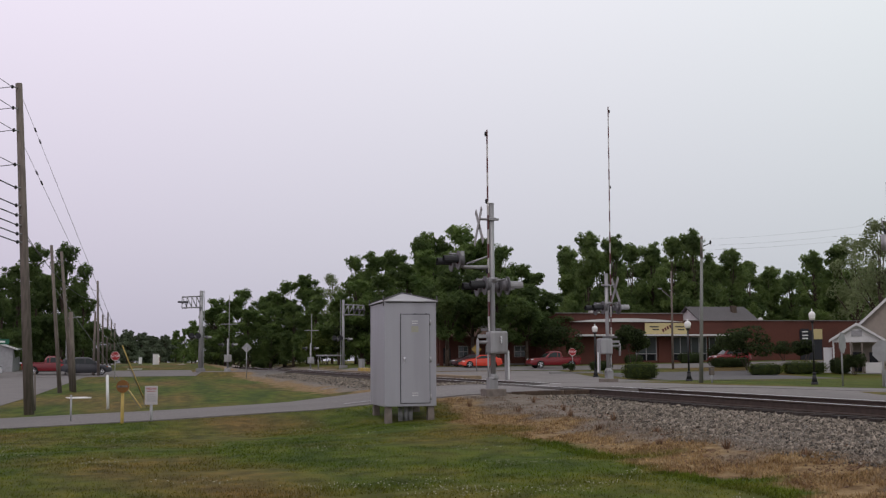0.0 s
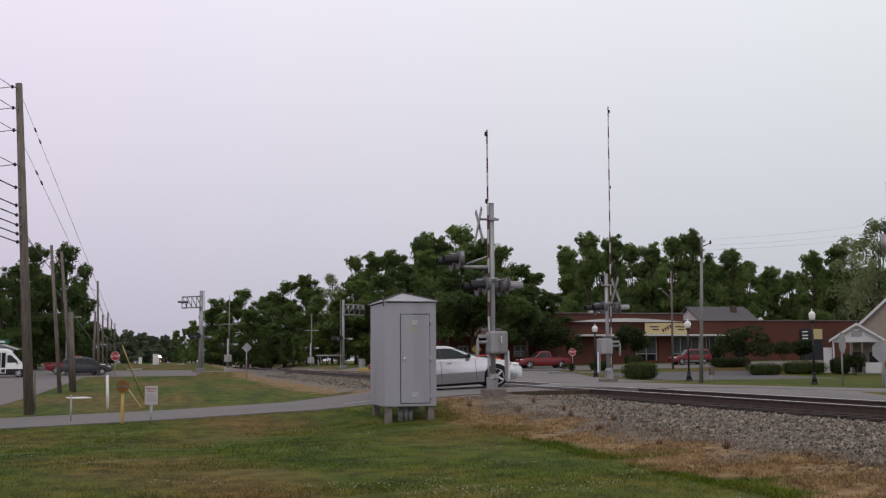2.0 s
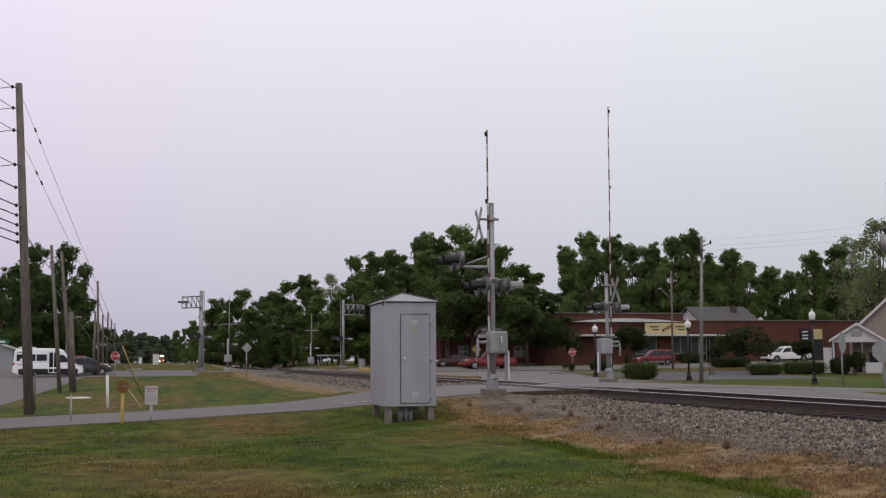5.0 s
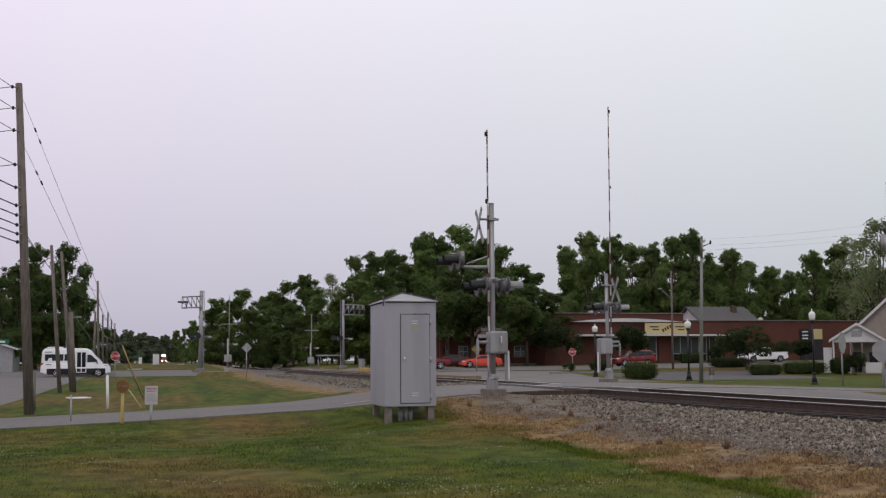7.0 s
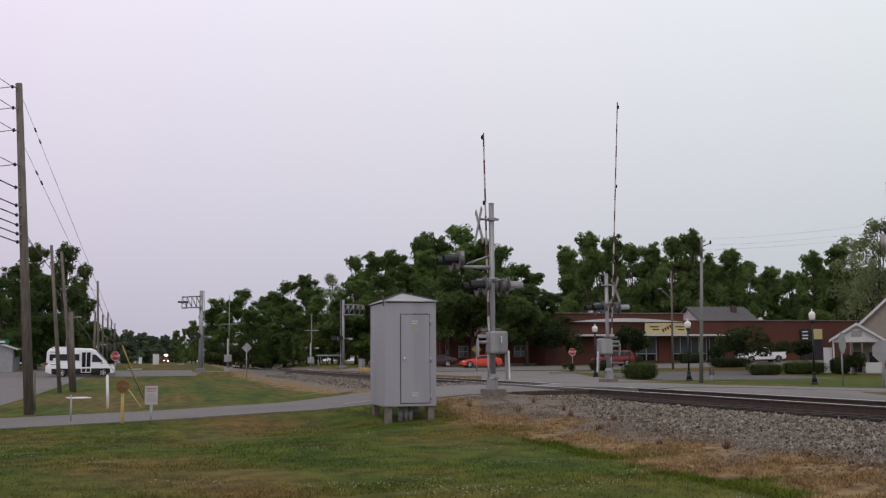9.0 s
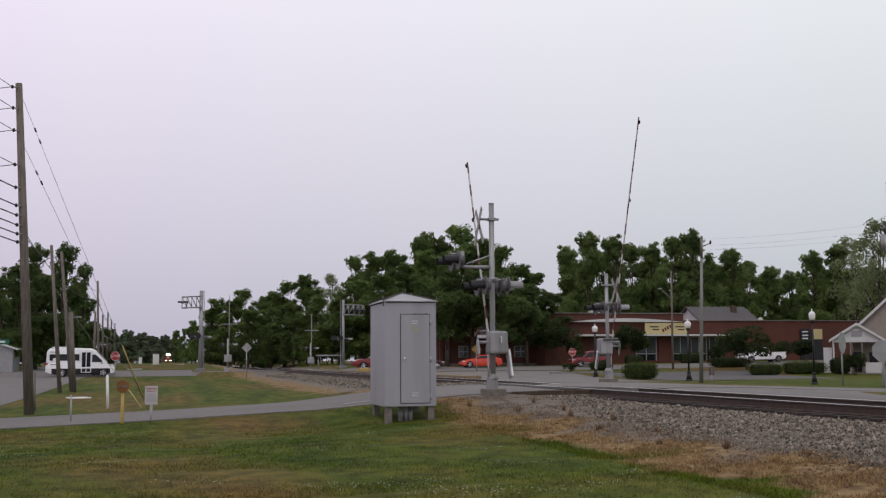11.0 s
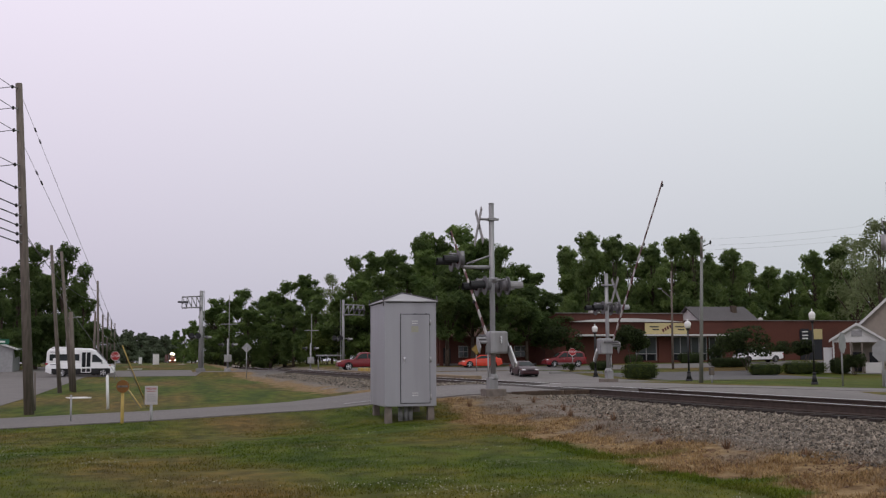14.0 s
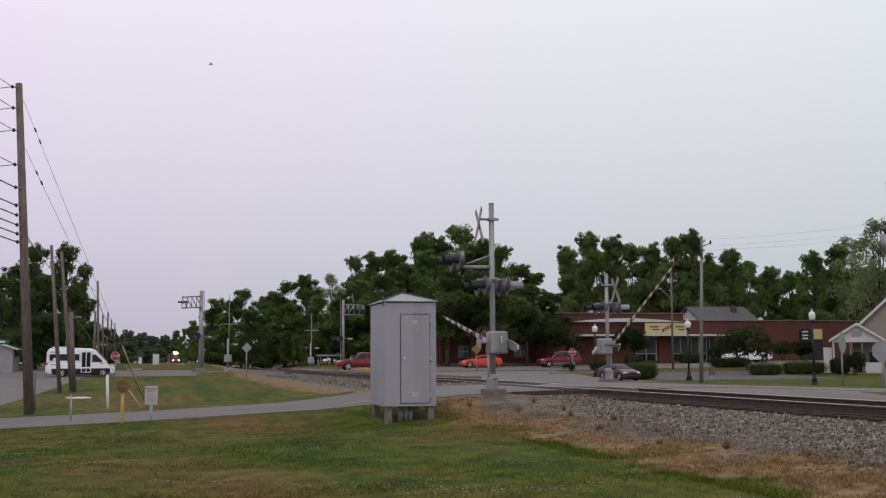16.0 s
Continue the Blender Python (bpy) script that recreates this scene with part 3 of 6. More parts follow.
TREES = [(31.7, 123.5, 11.7, 1.07, 6), (35.1, 124.8, 11.1, 1.02, 6), (37.4, 122.2, 10.7, 1.17, 6), (41.3, 123.4, 9.5, 1.14, 6), (44.9, 126.2, 8.7, 1.17, 6), (32.5, 135.5, 14.1, 1.03, 0),
         (30.8, 141.2, 13.0, 1.13, 1), (28.9, 147.0, 11.9, 1.13, 3), (26.0, 147.8, 11.2, 1.19, 3), (23.0, 148.7, 9.6, 0.99, 1), (20.7, 154.5, 9.5, 0.96, 1), (18.2, 160.4, 9.0, 1.08, 0),
         (15.5, 166.3, 9.1, 1.14, 3), (12.2, 167.2, 8.7, 1.15, 0), (9.2, 173.2, 8.1, 1.18, 1), (7.6, 184.1, 7.3, 1.12, 3), (6.6, 236.4, 6.0, 0.80, 2), (68.3, 178.0, 16.2, 1.30, 10),
         (74.4, 181.4, 18.5, 1.12, 8), (78.3, 180.6, 16.5, 1.10, 8), (82.2, 179.7, 16.5, 1.29, 8), (86.0, 178.6, 17.5, 1.29, 10), (89.5, 177.7, 17.4, 1.08, 9), (92.9, 177.1, 15.4, 1.16, 8),
         (95.8, 176.3, 15.4, 1.31, 8), (98.7, 175.6, 14.9, 1.08, 9), (102.1, 174.8, 14.4, 1.29, 9), (106.0, 173.9, 13.8, 1.14, 8), (109.4, 173.0, 14.3, 1.08, 8), (110.3, 167.5, 14.9, 1.18, 10),
         (108.1, 157.8, 14.1, 1.19, 9), (108.6, 152.4, 14.6, 1.16, 10), (-20.3, 159.5, 10.6, 1.20, 7), (-17.9, 164.0, 11.4, 1.35, 7), (-14.8, 163.2, 12.6, 1.19, 7), (-12.4, 173.1, 11.8, 0.96, 7),
         (-20.2, 144.2, 9.2, 1.14, 7), (-32.0, 898.0, 18.8, 1.60, 5), (-17.4, 915.0, 19.2, 1.33, 5), (-4.2, 911.6, 18.6, 1.53, 5), (8.8, 908.4, 18.6, 1.58, 5), (-17.0, 127.6, 10.2, 0.84, 7),
         (-16.0, 132.5, 11.6, 0.88, 7), (-14.5, 137.1, 14.3, 0.80, 7), (-11.7, 136.4, 14.4, 0.78, 7), (-9.9, 146.4, 12.8, 0.78, 7), (-19.2, 128.2, 9.8, 0.93, 7), (-23.0, 874.8, 20.6, 1.21, 5),
         (-10.4, 871.6, 20.0, 1.22, 5), (2.0, 827.2, 18.6, 1.17, 5), (6.6, 236.6, 8.0, 0.80, 0), (6.6, 246.5, 7.4, 0.80, 0), (8.2, 183.6, 10.5, 1.08, 3), (12.6, 187.4, 12.9, 1.01, 3),
         (16.7, 191.6, 12.0, 1.02, 1), (18.0, 170.4, 12.8, 1.03, 3), (21.4, 169.5, 13.4, 0.97, 2), (28.0, 188.4, 15.1, 0.74, 4), (27.7, 162.5, 15.7, 0.74, 3), (30.8, 161.6, 16.2, 0.92, 0),
         (32.4, 156.1, 16.0, 0.79, 0), (33.9, 145.2, 17.5, 0.73, 2), (36.5, 144.6, 16.9, 0.71, 2), (38.9, 143.8, 18.4, 0.91, 3), (42.3, 143.1, 16.6, 0.81, 1), (42.7, 138.0, 15.2, 0.76, 3),
         (46.4, 142.4, 13.2, 1.05, 3), (48.5, 142.0, 12.4, 0.98, 0), (61.8, 164.0, 17.8, 0.80, 10), (63.1, 158.3, 19.3, 0.79, 9), (67.6, 159.3, 18.9, 0.77, 10), (72.8, 164.3, 18.2, 0.70, 8),
         (76.9, 165.3, 18.4, 0.88, 10), (78.0, 159.8, 18.8, 0.77, 8), (79.8, 156.1, 19.6, 0.80, 10), (89.2, 167.6, 15.8, 0.86, 10), (87.0, 157.7, 17.0, 0.85, 9), (92.4, 161.6, 15.5, 0.81, 8),
         (98.4, 165.4, 15.0, 0.88, 9), (101.9, 164.6, 14.2, 0.78, 10), (97.0, 150.1, 16.1, 0.92, 10), (100.4, 149.1, 17.3, 0.80, 10), (100.0, 144.0, 17.8, 0.85, 4), (81.3, 112.5, 16.6, 0.84, 4),
         (84.4, 111.8, 16.3, 0.87, 4), (-9.3, 300.0, 8.6, 1.15, 5), (-6.0, 330.0, 8.6, 1.3, 5), (-7.0, 760.0, 17.2, 1.3, 5), (1.0, 745.0, 17.6, 1.2, 5), (8.0, 760.0, 21.0, .9, 1),
         (5.5, 226.0, 8.4, .74, 3), (9.2, 520.0, 15.5, .75, 0), (-13.5, 310.0, 9.0, 1.1, 5)]
models = [tree_model("tree", 11 + i, 18, 6.2, 12500, .20, M["leaf"], "broadleaf tree in full dark green leaf", .06) for i in range(4)]
models.append(tree_model("tree", 31, 18, 5.6, 4200, .18, M["leaf_pale"], "tall tree in thin pale spring leaf", .3, .3))
models.append(tree_model("tree", 37, 18, 7.5, 9000, .34, M["leaf_far"], "hazy distant broadleaf tree", .0))
models.append(tree_model("tree", 43, 18, 6.2, 12500, .20, M["leaf_deep"], "broadleaf tree in full dark green leaf over a bare trunk", .24))
models.append(tree_model("tree", 59, 18, 6.0, 12500, .20, M["leaf_deep"], "dark green broadleaf tree beside the west road", .04))
models += [tree_model("tree", 71 + i, 18, 6.2, 12500, .20, M["leaf_light"], "broadleaf tree in mid-green leaf behind the shops", .06) for i in range(3)]
used = set()
rt = random.Random(4)
for i, (x, y, h, w, kind_) in enumerate(TREES):
    q = models[kind_]
    s = h / 18.0
    m_ = pose(x, y, land(x, y), 0, 0, rt.uniform(0, 360)) @ Matrix.Diagonal((s * w, s * w, s, 1))
    if kind_ in used:
        copy_thing(q, m_ @ Matrix.Diagonal((1 / q.scale[0], 1 / q.scale[1], 1 / q.scale[2], 1)))
    else:
        used.add(kind_)
        q.matrix_basis = m_

# ---------------------------------------------------------------- grass blades and clover


def grass(name, count, x0, x1, y0, y1, h, mat, label, keep, seed, wide=.012):
    rng = np.random.default_rng(seed)
    x = rng.uniform(x0, x1, count)
    y = y0 + (y1 - y0) * rng.random(count) ** 1.5
    ok = np.array([keep(a, b) for a, b in zip(x, y)])
    x, y = x[ok], y[ok]
    n_ = len(x)
    z = np.array([land(a, b) for a, b in zip(x, y)])
    a = rng.uniform(0, 6.283, n_)
    hh = h * rng.uniform(.4, 1.5, n_)
    lean = rng.normal(size=(n_, 2)) * hh[:, None] * .5
    w_ = wide * rng.uniform(.6, 1.5, n_)
    v = np.zeros((n_, 3, 3))
    v[:, 0] = np.stack([x - np.cos(a) * w_, y - np.sin(a) * w_, z - .01], 1)
    v[:, 1] = np.stack([x + np.cos(a) * w_, y + np.sin(a) * w_, z - .01], 1)
    v[:, 2] = np.stack([x + lean[:, 0], y + lean[:, 1], z + hh], 1)
    me = mesh_of(name, v.reshape(-1, 3).tolist(), np.arange(n_ * 3).reshape(-1, 3).tolist(), mat)
    return tagged(new(name, me), label, "grass", kind="stuff")


def lawn(x, y):
    if 28.6 < y < 38.2 or abs(x - CX) < .7 and abs(y - CY) < .95:
        return False
    e = 6.9 + 1.0 * noise.noise((x * .6, y * .6, 3))
    if x > e or noise.noise((x * .35, y * .9, 7)) < -.35:
        return False
    return x > -.5 * y + 4 if y < 30 else x > -5 and x < 4


def verge(x, y):
    return not (28.6 < y < 38.2) and noise.noise((x * 1.1, y * 1.1, 5)) > -.3 and not (abs(x - CX) < .7 and abs(y - CY) < 1)


M["blades"] = ground_material(True)
see_through(M["blades"], 0.3)
grass("grass", 170000, -9, 7.6, 9.5, 28.5, .024, M["blades"], "short mown green and brown grass", lawn, 3, .007)
grass("dry_grass", 26000, 6.2, 8.5, 9.5, 29, .04, M["blades"], "dry straw-coloured grass along the ballast", verge, 6)


def clover(count):
    rng = np.random.default_rng(12)
    vs, fs = [], []
    base = np.array([(1, 0, 0), (-1, 0, 0), (0, 1, 0), (0, -1, 0), (0, 0, 1), (0, 0, -1)], float) * .0066
    tri = np.array([(0, 2, 4), (2, 1, 4), (1, 3, 4), (3, 0, 4), (2, 0, 5), (1, 2, 5), (3, 1, 5), (0, 3, 5)])
    while len(vs) < count:
        x, y = rng.uniform(-7, 6.3), 9.6 + 18 * rng.random() ** 1.6
        if noise.noise((x * .5, y * .8, 11)) < .24 or not lawn(x, y):
            continue
        fs.append(tri + len(vs) * 6)
        vs.append(base * rng.uniform(.7, 1.4) + (x, y, land(x, y) + rng.uniform(.05, .11)))
    me = mesh_of("clover_flowers", np.concatenate(vs).tolist(), np.concatenate(fs).tolist(), M["clover"])
    return tagged(new("clover_flowers", me), "small white clover flowers scattered in the grass", "clover", kind="stuff")


M["clover"] = material("clover_petals", (0.418, 0.410, 0.302), 0.8, var=0.2, island=0.3)
clover(1500)


def clods(count):
    """Loose clods, twigs and dead weeds on the bare strip between lawn and ballast."""
    rng = np.random.default_rng(21)
    base = np.array([(1, 0, 0), (-1, 0, 0), (0, 1, 0), (0, -1, 0), (0, 0, 1), (0, 0, -1)], float)
    tri = np.array([(0, 2, 4), (2, 1, 4), (1, 3, 4), (3, 0, 4), (2, 0, 5), (1, 2, 5), (3, 1, 5), (0, 3, 5)])
    vs, fs = [], []
    while len(vs) < count:
        y = 9.6 + 19 * rng.random() ** 1.3
        x = rng.uniform(7.0, 9.2 + 1.4 * min(1, max(0, (y - 18) / 8)))
        if noise.noise((x * 1.3, y * .9, 17)) < rng.uniform(-.35, .35):
            continue
        s = rng.uniform(.3, 1.3, (1, 3)) * rng.choice([.010, .014, .022]) * np.array([[1.2, 1.2, .5]])
        q = np.array(Euler((rng.uniform(-.4, .4), rng.uniform(-.4, .4), rng.uniform(0, 6.3))).to_matrix())
        fs.append(tri + len(vs) * 6)
        vs.append((base * s) @ q + (x, y, land(x, y) + .006))
    me = mesh_of("dirt_clods", np.concatenate(vs).tolist(), np.concatenate(fs).tolist(), M["clod"])
    return tagged(new("dirt_clods", me), "loose brown dirt clods and litter beside the ballast", "dirt", kind="stuff")


M["clod"] = material("brown_clods", (0.198, 0.126, 0.076), 0.95, var=0.5, scale=1.5, color2=(0.111, 0.058, 0.032), island=0.5)
clods(4500)


def weed(x, y, h, seed):
    rng = np.random.default_rng(seed)
    t = thing("dead_weed", pose(x, y, land(x, y)), "dead brown weed standing in the dirt", "weed", group="dead weeds")
    v, f = [], []
    for i in range(46):
        a, r = rng.uniform(0, 6.283), rng.uniform(.02, .16)
        b = np.array((math.cos(a) * .03, math.sin(a) * .03, -.01))
        tip = np.array((math.cos(a) * r, math.sin(a) * r, h * rng.uniform(.3, 1)))
        w = np.array((-math.sin(a), math.cos(a), 0)) * .008
        f.append((len(v), len(v) + 1, len(v) + 2))
        v += [tuple(b - w), tuple(b + w), tuple(tip)]
    q = new("foliage", mesh_of("foliage", v, f, M["clod"]))
    q.parent = t


for i, (x, y, h) in enumerate(((8.3, 22.0, .34), (8.0, 24.6, .22), (8.6, 20.4, .20), (7.8, 19.2, .18), (8.9, 24.0, .2), (7.6, 16.2, .16), (7.9, 14.6, .2), (8.2, 17.6, .14), (9.0, 26.4, .2), (7.4, 26.6, .25), (8.1, 12.9, .15))):
    weed(x, y, h, 50 + i)

# ---------------------------------------------------------------- crossing signals and gates
M["pole_green"] = material("dull_green_steel", (0.24, 0.25, 0.225), 0.6, 0.2, var=0.25, scale=5, streak=True)
# tan siding with the wall's shade included in its colour
M["tan_siding"] = material("shaded_tan_siding", (0.30, 0.26, 0.22), 0.8, var=0.12, scale=3)
M["notice_face"] = material("faded_notice_face", (0.50, 0.47, 0.47), 0.6, var=0.1, scale=8)
M["band_white"] = material("scuffed_white_band", (0.60, 0.58, 0.54), 0.5, var=0.2, scale=9, stain=(0.4, 0.36, 0.31), stain_scale=3, stain_amount=0.6)
M["lens"] = material("dark_red_lens", (0.10, 0.01, 0.01), 0.15, var=0.1)
M["disc"] = material("faded_black_target", (0.16, 0.155, 0.16), 0.6, 0.2, var=0.3, scale=8)
M["yellow"] = material("yellow_plastic", (0.50, 0.36, 0.10), 0.55, var=0.2)
# sign yellow darkened in the colour, since the face is lit from behind
M["backlit_yellow"] = material("backlit_yellow_sign", (0.26, 0.17, 0.04), 0.6, var=0.2)
M["orange"] = material("orange_reflector", (0.22, 0.09, 0.015), 0.4, var=0.2)
M["red"] = material("red_sign_face", (0.36, 0.03, 0.035), 0.45, var=0.15)
M["green"] = material("green_sign_face", (0.02, 0.13, 0.08), 0.45, var=0.15)
M["sign_grey"] = material("bare_sign_back", (0.34, 0.34, 0.34), 0.5, 0.4, var=0.15)


def put(x, y, rz=0.0, dz=0.0):
    return pose(x, y, land(x, y) + dz, 0, 0, rz)


def flasher(parent, x, y, z, way, pale):
    """One flashing light: round target, lamp body and hood, facing along x."""
    f = part("flasher", tubed((x, y, z), (x + way * .03, y, z), .25, seg=20), M["disc"], parent, "round dark signal target with hood")
    part("lamp_body", tubed((x - way * .14, y, z), (x, y, z), .12, .15, 12), M["disc"], f)
    part("lens", tubed((x + way * .028, y, z), (x + way * .045, y, z), .105, seg=14), M["lens"], f)
    bm = bmesh.new()
    ring = []
    for i in range(11):
        a = radians(-30 + i * 24)
        ring.append((math.cos(a) * .125, math.sin(a) * .125))
    for k in (1.0, 0.94):
        for i in range(10):
            (a0, b0), (a1, b1) = ring[i], ring[i + 1]
            bm.faces.new([bm.verts.new(v) for v in ((x + way * .03, y + a0 * k, z + b0 * k), (x + way * .03, y + a1 * k, z + b1 * k),
                                                    (x + way * .42, y + a1 * k, z + b1 * k + .0), (x + way * .42, y + a0 * k, z + b0 * k))])
    part("hood", bm, M["galv"] if pale else M["black"], f, "long signal hood")
    return f


def crossing_signal(m, height, lamp_z, arm_len, spin, upper, buck_x):
    s = thing("crossing_signal", m, "silver railway crossing signal with crossbuck, flashing lights and striped gate", "crossing signal", group="crossing signals")
    bm = boxed((0, 0, -.12), (.56, .6, .36), .03)
    part("footing", bm, M["dirty_concrete"], s, "rough concrete footing")
    bm = boxed((-.03, 0, .2), (.26, .28, .34), .03)
    tube(bm, (0, 0, .3), (0, 0, .46), .16, .1, 12)
    part("base", bm, M["galv"], s)
    part("mast", tubed((0, 0, .05), (0, 0, height), .072, seg=14), M["galv"], s)
    part("mast_cap", tubed((0, 0, height), (0, 0, height + .03), .08, .06, 14), M["galv"], s)
    part("conduit", tubed((-.14, -.05, .3), (-.14, -.05, 1.0), .03, seg=8), M["galv"], s)
    # gate mechanism
    mech = part("gate_mechanism", boxed((.08, -.12, 1.29), (.5, .46, .6), .06), M["galv"], s, "silver gate machine housing with a latch")
    part("latch", boxed((.12, -.385, 1.36), (.045, .03, .2), .01), M["chrome"], mech)
    # crossbuck, across the road
    bm = tubed((buck_x, 0, height - .42), (.2, 0, height - .42), .035, seg=8)
    box(bm, (0, 0, height - .42), (.2, .2, .08), .01)
    part("crossbuck_arm", bm, M["galv"], s)
    for a in (38, -38):
        b_ = part("crossbuck_blade", boxed((buck_x - .02 * (1 if a > 0 else -1), 0, height - .62), (.012, .16, 1.2), .003, rot=Matrix.Rotation(radians(a), 4, "X")), M["aged_white"], s, "weathered white crossbuck blade")
    # lights
    bm = tubed((0, -.48, lamp_z + .18), (0, .48, lamp_z + .18), .03, seg=8)
    tube(bm, (-.42, 0, lamp_z + .18), (.42, 0, lamp_z + .18), .028, seg=8)
    box(bm, (0, 0, lamp_z + .18), (.26, .26, .12), .03)
    part("light_bar", bm, M["galv"], s)
    for way in (-1, 1):
        for y in (-.38, .38):
            flasher(s, way * .30, y, lamp_z, way, (way > 0) == upper)
            part("hanger", tubed((way * .30, y, lamp_z + .2), (way * .26, y, lamp_z), .025, seg=6), M["galv"], s)
            part("hanger_bar", tubed((way * .28, 0, lamp_z + .19), (way * .30, y, lamp_z + .19), .022, seg=6), M["galv"], s)
    if upper:
        bm = tubed((0, 0, 3.32), (-.82, 0, 3.32), .05, seg=10)
        tube(bm, (-.82, 0, 3.30), (-.82, 0, 3.75), .05, seg=10)
        tube(bm, (0, 0, 3.66), (-.72, 0, 3.40), .025, seg=8)
        tube(bm, (-.82, 0, 3.66), (-1.2, 0, 3.68), .022, seg=8)
        part("light_bracket", bm, M["galv"], s)
        for y in (-.36, .36):
            flasher(s, -1.02, y, 3.47, -1, False)
    # the gate: arm, yoke and counterweights turn together
    arm = new("gate_arm")
    arm.empty_display_size = 0.1
    arm.parent = s
    tagged(arm, "red and white striped gate arm")
    n_band = int(arm_len / .41)
    step = (arm_len - .3) / n_band
    for i in range(n_band):
        z0 = .3 + i * step
        w = .13 - .07 * i / n_band
        b_ = part("band", boxed((-.02, 0, z0 + step / 2), (.03, w, step - .003), .004), M["band_white"] if i % 2 == 0 else M["red_band"], arm)
    for f in (.33, .66, .98):
        bm = ball(bmesh.new(), (-.06, 0, arm_len * f), (.035, .05, .07), 8, 6)
        part("arm_lamp", bm, M["black"], arm, "small dark gate lamp")
    for x in (-.34, .45):
        bm = bmesh.new()
        extruded(bm, [(-.10, -1.02), (.10, -1.02), (.13, -.55), (.09, .18), (0, .3), (-.09, .18), (-.12, -.5)], -.014, .014)
        bmesh.ops.rotate(bm, verts=bm.verts, cent=(0, 0, 0), matrix=Matrix.Rotation(radians(90), 3, "Z"))
        bmesh.ops.translate(bm, verts=bm.verts, vec=(x, 0, 0))
        if x < 0:
            bmesh.ops.scale(bm, verts=bm.verts, vec=(1, 1, .36))
        part("yoke", bm, M["galv"], arm)
    part("yoke_bar", boxed((.05, .05, .34), (.56, .08, .07), .01), M["disc"], arm)
    # white paint here carries the sky glare on the slab's face
    part("counterweight", boxed((.50, 0, -.62), (.05, .12, .78), .012), M["white"], arm, "pale slab counterweight")
    part("yoke_shaft", tubed((-.36, 0, 0), (.47, 0, 0), .045, seg=10), M["galv"], arm)
    part("arm_foot", boxed((-.17, 0, .16), (.33, .07, .09), .01), M["galv"], arm)
    arm.matrix_basis = pose(-.08, 0, 1.3)
    return s, arm


signal_near, gate_near = crossing_signal(pose(8.58, 28.5, .73), 5.05, 2.8, 5.8, 1, True, -.36)
signal_far, gate_far = crossing_signal(pose(16.46, 39.45, .76, 0, 0, 180), 4.05, 2.74, 9.25, -1, False, -.36)

# ---------------------------------------------------------------- poles, wires, signs beside the west road


def wire(name, pts, r, label, category="cable", sag=0.0):
    cu = bpy.data.curves.new(name, "CURVE")
    cu.dimensions, cu.bevel_depth, cu.bevel_resolution = "3D", r, 1
    sp = cu.splines.new("POLY")
    out = []
    for a, b in zip(pts[:-1], pts[1:]):
        for i in range(12):
            f = i / 12
            p = Vector(a).lerp(Vector(b), f)
            p.z -= sag * 4 * f * (1 - f)
            out.append(p)
    out.append(Vector(pts[-1]))
    sp.points.add(len(out) - 1)
    for q, p in zip(sp.points, out):
        q.co = (*p, 1)
    cu.materials.append(M["black"])
    ob = new(name, cu)
    return tagged(ob, label, category, group="overhead cables")


def utility_pole(x, y, h, lean, r0, label, brackets=()):
    t = thing("utility_pole", pose(x, y, land(x, y)), label, "utility pole", group="utility poles")
    part("pole", tubed((0, 0, -.4), (lean[0], lean[1], h), r0, r0 * .66, 14), M["wood_pole"], t)
    for z in brackets:
        f = z / h
        b_ = part("insulator_bracket", tubed((lean[0] * f - .05, lean[1] * f - .12, z), (lean[0] * f - .16, lean[1] * f - .2, z), .025, seg=6), M["galv"], t)
        part("insulator", ball(bmesh.new(), (lean[0] * f - .19, lean[1] * f - .2, z), (.05, .05, .07), 8, 6), M["black"], b_)
    return t


POLE = (-4.24, 38.96)
H1, LEAN1 = 11.2, (-.72, 0.35)
heights = (11.03, 10.30, 9.53, 8.35, 7.57, 6.96, 6.63, 6.30, 6.0, 5.72)
utility_pole(*POLE, H1, LEAN1, .17, "tall weathered wooden utility pole carrying many cables", heights)
pz = land(*POLE)
for z in heights:
    f = z / H1
    a = (POLE[0] + LEAN1[0] * f - .2, POLE[1] + LEAN1[1] * f - .2, pz + z)
    wire("cable", [a, (a[0] - 4.0, a[1] - 14.0, a[2] + 1.5)], .012 if z > 8 else .02, "black overhead cable on a utility pole", sag=.25)
    if z > 8:
        wire("cable", [a, (a[0] - 12.0, a[1] + 3.0, a[2] - 0.3)], .013, "thin black overhead cable on a utility pole", sag=.3)
ANCHOR = (-.55, 43.6)
for z, k in ((10.7, 0.0), (9.03, -.06)):
    f = z / H1
    top = Vector((POLE[0] + LEAN1[0] * f + .1, POLE[1] + LEAN1[1] * f, pz + z))
    end = Vector((ANCHOR[0] - k, ANCHOR[1] - k, land(*ANCHOR)))
    g = thing("guy_wire", pose(*end), "steel guy wire with yellow guard at its foot", "guy wire", group="guy wires")
    part("strand", tubed((0, 0, -.1), top - end, .007, seg=6), M["disc"], g)
    d = (top - end).normalized()
    if k == 0:
        part("guard", tubed(d * .1, d * 2.7, .018, seg=8), M["yellow"], g, "yellow plastic guy guard")
    for q in (.865, .90):
        part("strain_insulator", tubed((top - end) * q, (top - end) * q + d * .16, .028, seg=8), M["black"], g)

